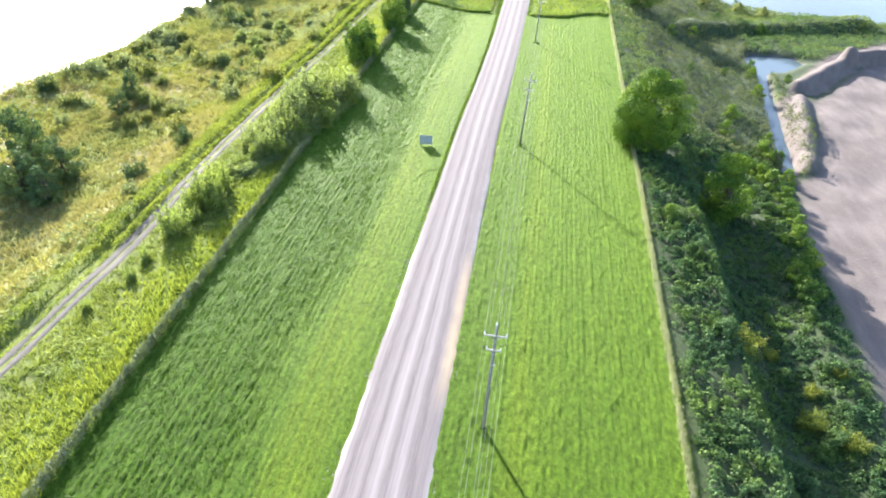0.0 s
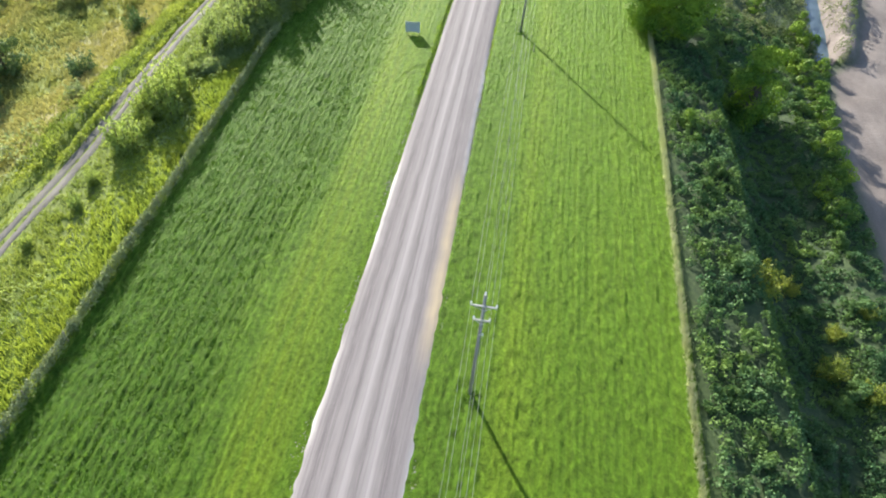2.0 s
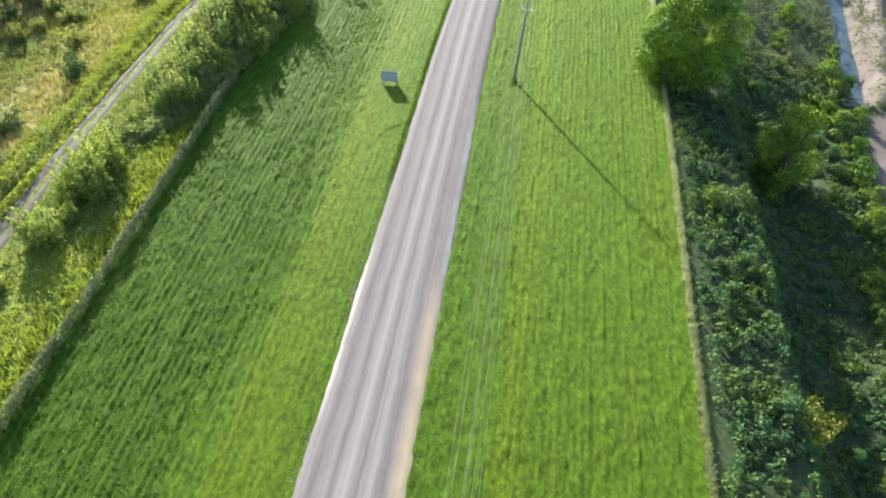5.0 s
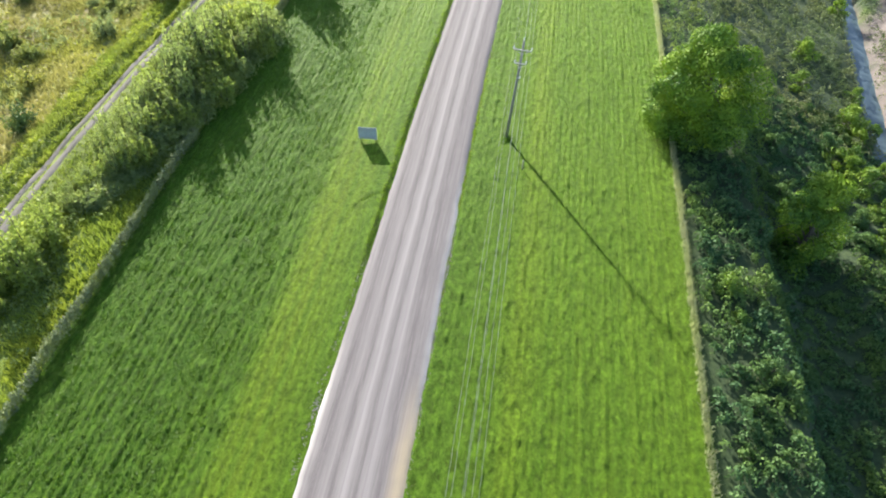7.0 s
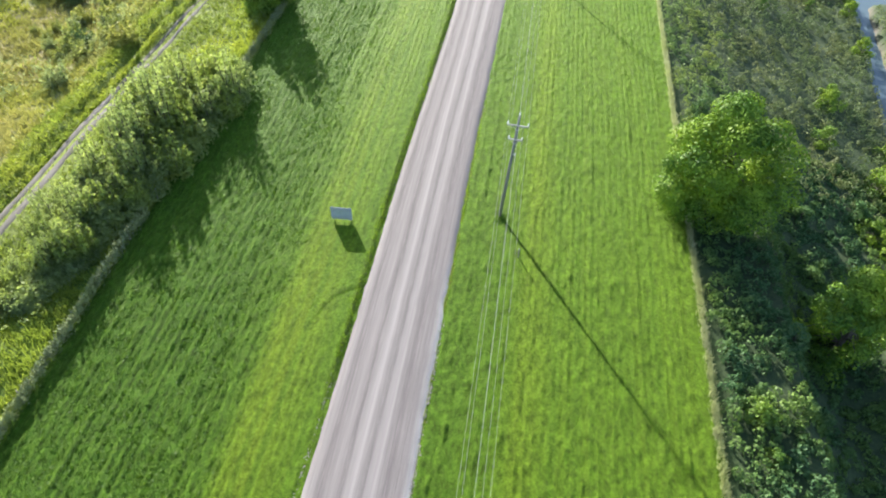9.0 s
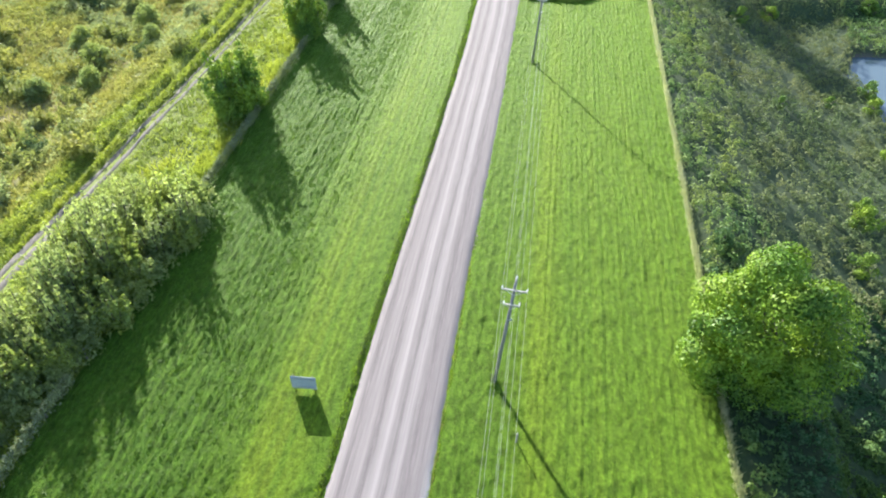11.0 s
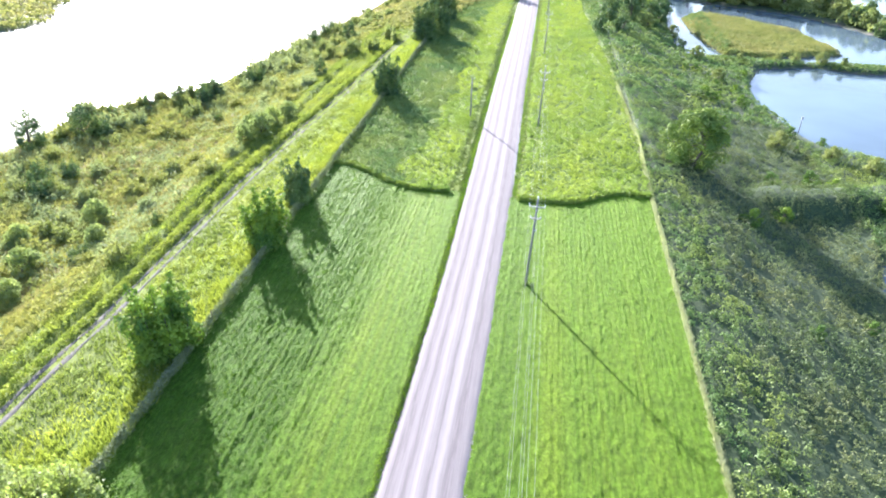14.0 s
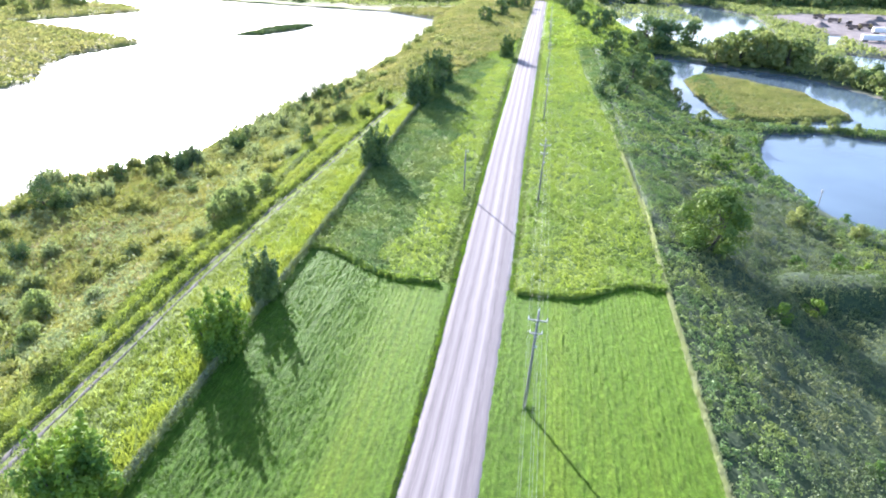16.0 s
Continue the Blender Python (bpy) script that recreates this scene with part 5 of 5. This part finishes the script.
# ---- works yard far off ----
def make_trailer():
    t = tagged(new("trailer"), "long white trailer parked in a works yard", "trailer")
    part("body", bm_mesh("body", lambda bm: add_box(bm, (13, 2.6, 2.8), (0, 0, 2.5), 0.08), M_WHITE), t)
    part("chassis", bm_mesh("chassis", lambda bm: add_box(bm, (12.5, 1.2, 0.3), (0, 0, 0.95), 0.03), M_RUST), t)
    wheel = bm_mesh("wheel", lambda bm: add_cone(bm, 0.5, 0.5, (0, -0.18, 0), (0, 0.18, 0), 16), M_TYRE)
    for wx in (-4.6, -3.4, 4.4):
        for wy in (-1.1, 1.1):
            part("wheel", wheel, t).location = (wx, wy, 0.5)
    return t


def make_truck():
    """A dark tipper truck with a cab, a sloped tipping body and three axles."""
    t = tagged(new("truck"), "dark dusty tipper truck parked in a works yard", "truck")
    part("chassis", bm_mesh("chassis", lambda bm: add_box(bm, (8.4, 1.0, 0.35), (0, 0, 1.0), 0.03), M_RUST), t)
    part("cab", bm_mesh("cab", lambda bm: (add_box(bm, (2.0, 2.4, 1.5), (3.3, 0, 1.9), 0.10), add_box(bm, (1.7, 2.2, 0.9), (3.2, 0, 2.9), 0.15)), M_CAB), t, "dull ochre cab")
    part("tipping_body", bm_mesh("tipping_body", lambda bm: (add_box(bm, (5.6, 2.5, 0.12), (-1.0, 0, 1.5), 0.02), add_box(bm, (5.6, 0.12, 1.4), (-1.0, 1.2, 2.2), 0.02), add_box(bm, (5.6, 0.12, 1.4), (-1.0, -1.2, 2.2), 0.02), add_box(bm, (0.12, 2.5, 1.7), (1.8, 0, 2.35), 0.02)), M_RUST), t)
    wheel = bm_mesh("wheel", lambda bm: add_cone(bm, 0.55, 0.55, (0, -0.2, 0), (0, 0.2, 0), 16), M_TYRE)
    for wx in (-3.0, -1.7, 3.2):
        for wy in (-1.05, 1.05):
            part("wheel", wheel, t).location = (wx, wy, 0.55)
    return t


def make_heap(seed):
    """A heap of tipped gravel with a wandering crest and loose flanks."""
    n = 26
    u, v = np.meshgrid(np.linspace(-1, 1, n), np.linspace(-1, 1, n))
    d = np.hypot(u, v)
    h = np.maximum(0, 1 - d) ** 0.9 * (0.8 + 0.5 * rough_noise(u * 5 + seed * 9, v * 5, 1.6, seed)) * 3.4 - 0.15
    ob = new("gravel_heap", build_mesh("gravel_heap", np.stack([u * 8, v * 5.5, h], -1).reshape(-1, 3), grid_faces(n, n), M_HEAP, True))
    return tagged(ob, "dark heap of tipped gravel in a works yard", "heap")


def line_up(thing, spots, group):
    for i, (px, py, a) in enumerate(spots):
        m = Matrix.Translation((px, py, float(ground_z(px, py)))) @ Matrix.Rotation(radians(a), 4, "Z")
        if i == 0:
            home = m
        else:
            tagged(copy_thing(thing, m), group=group)
    thing.matrix_basis = home
    tagged(thing, group=group)


line_up(make_trailer(), ((181, 531, 8), (203, 571, 8), (216, 566, 12)), "trailers in the yard")
line_up(make_truck(), ((190, 646, 20), (193, 624, -25), (196, 606, 60), (193, 589, 10), (203, 598, -40)), "trucks in the yard")
line_up(make_heap(3), ((215, 622, 0), (226, 600, 40), (176, 600, 75), (232, 650, 20)), "heaps in the yard")
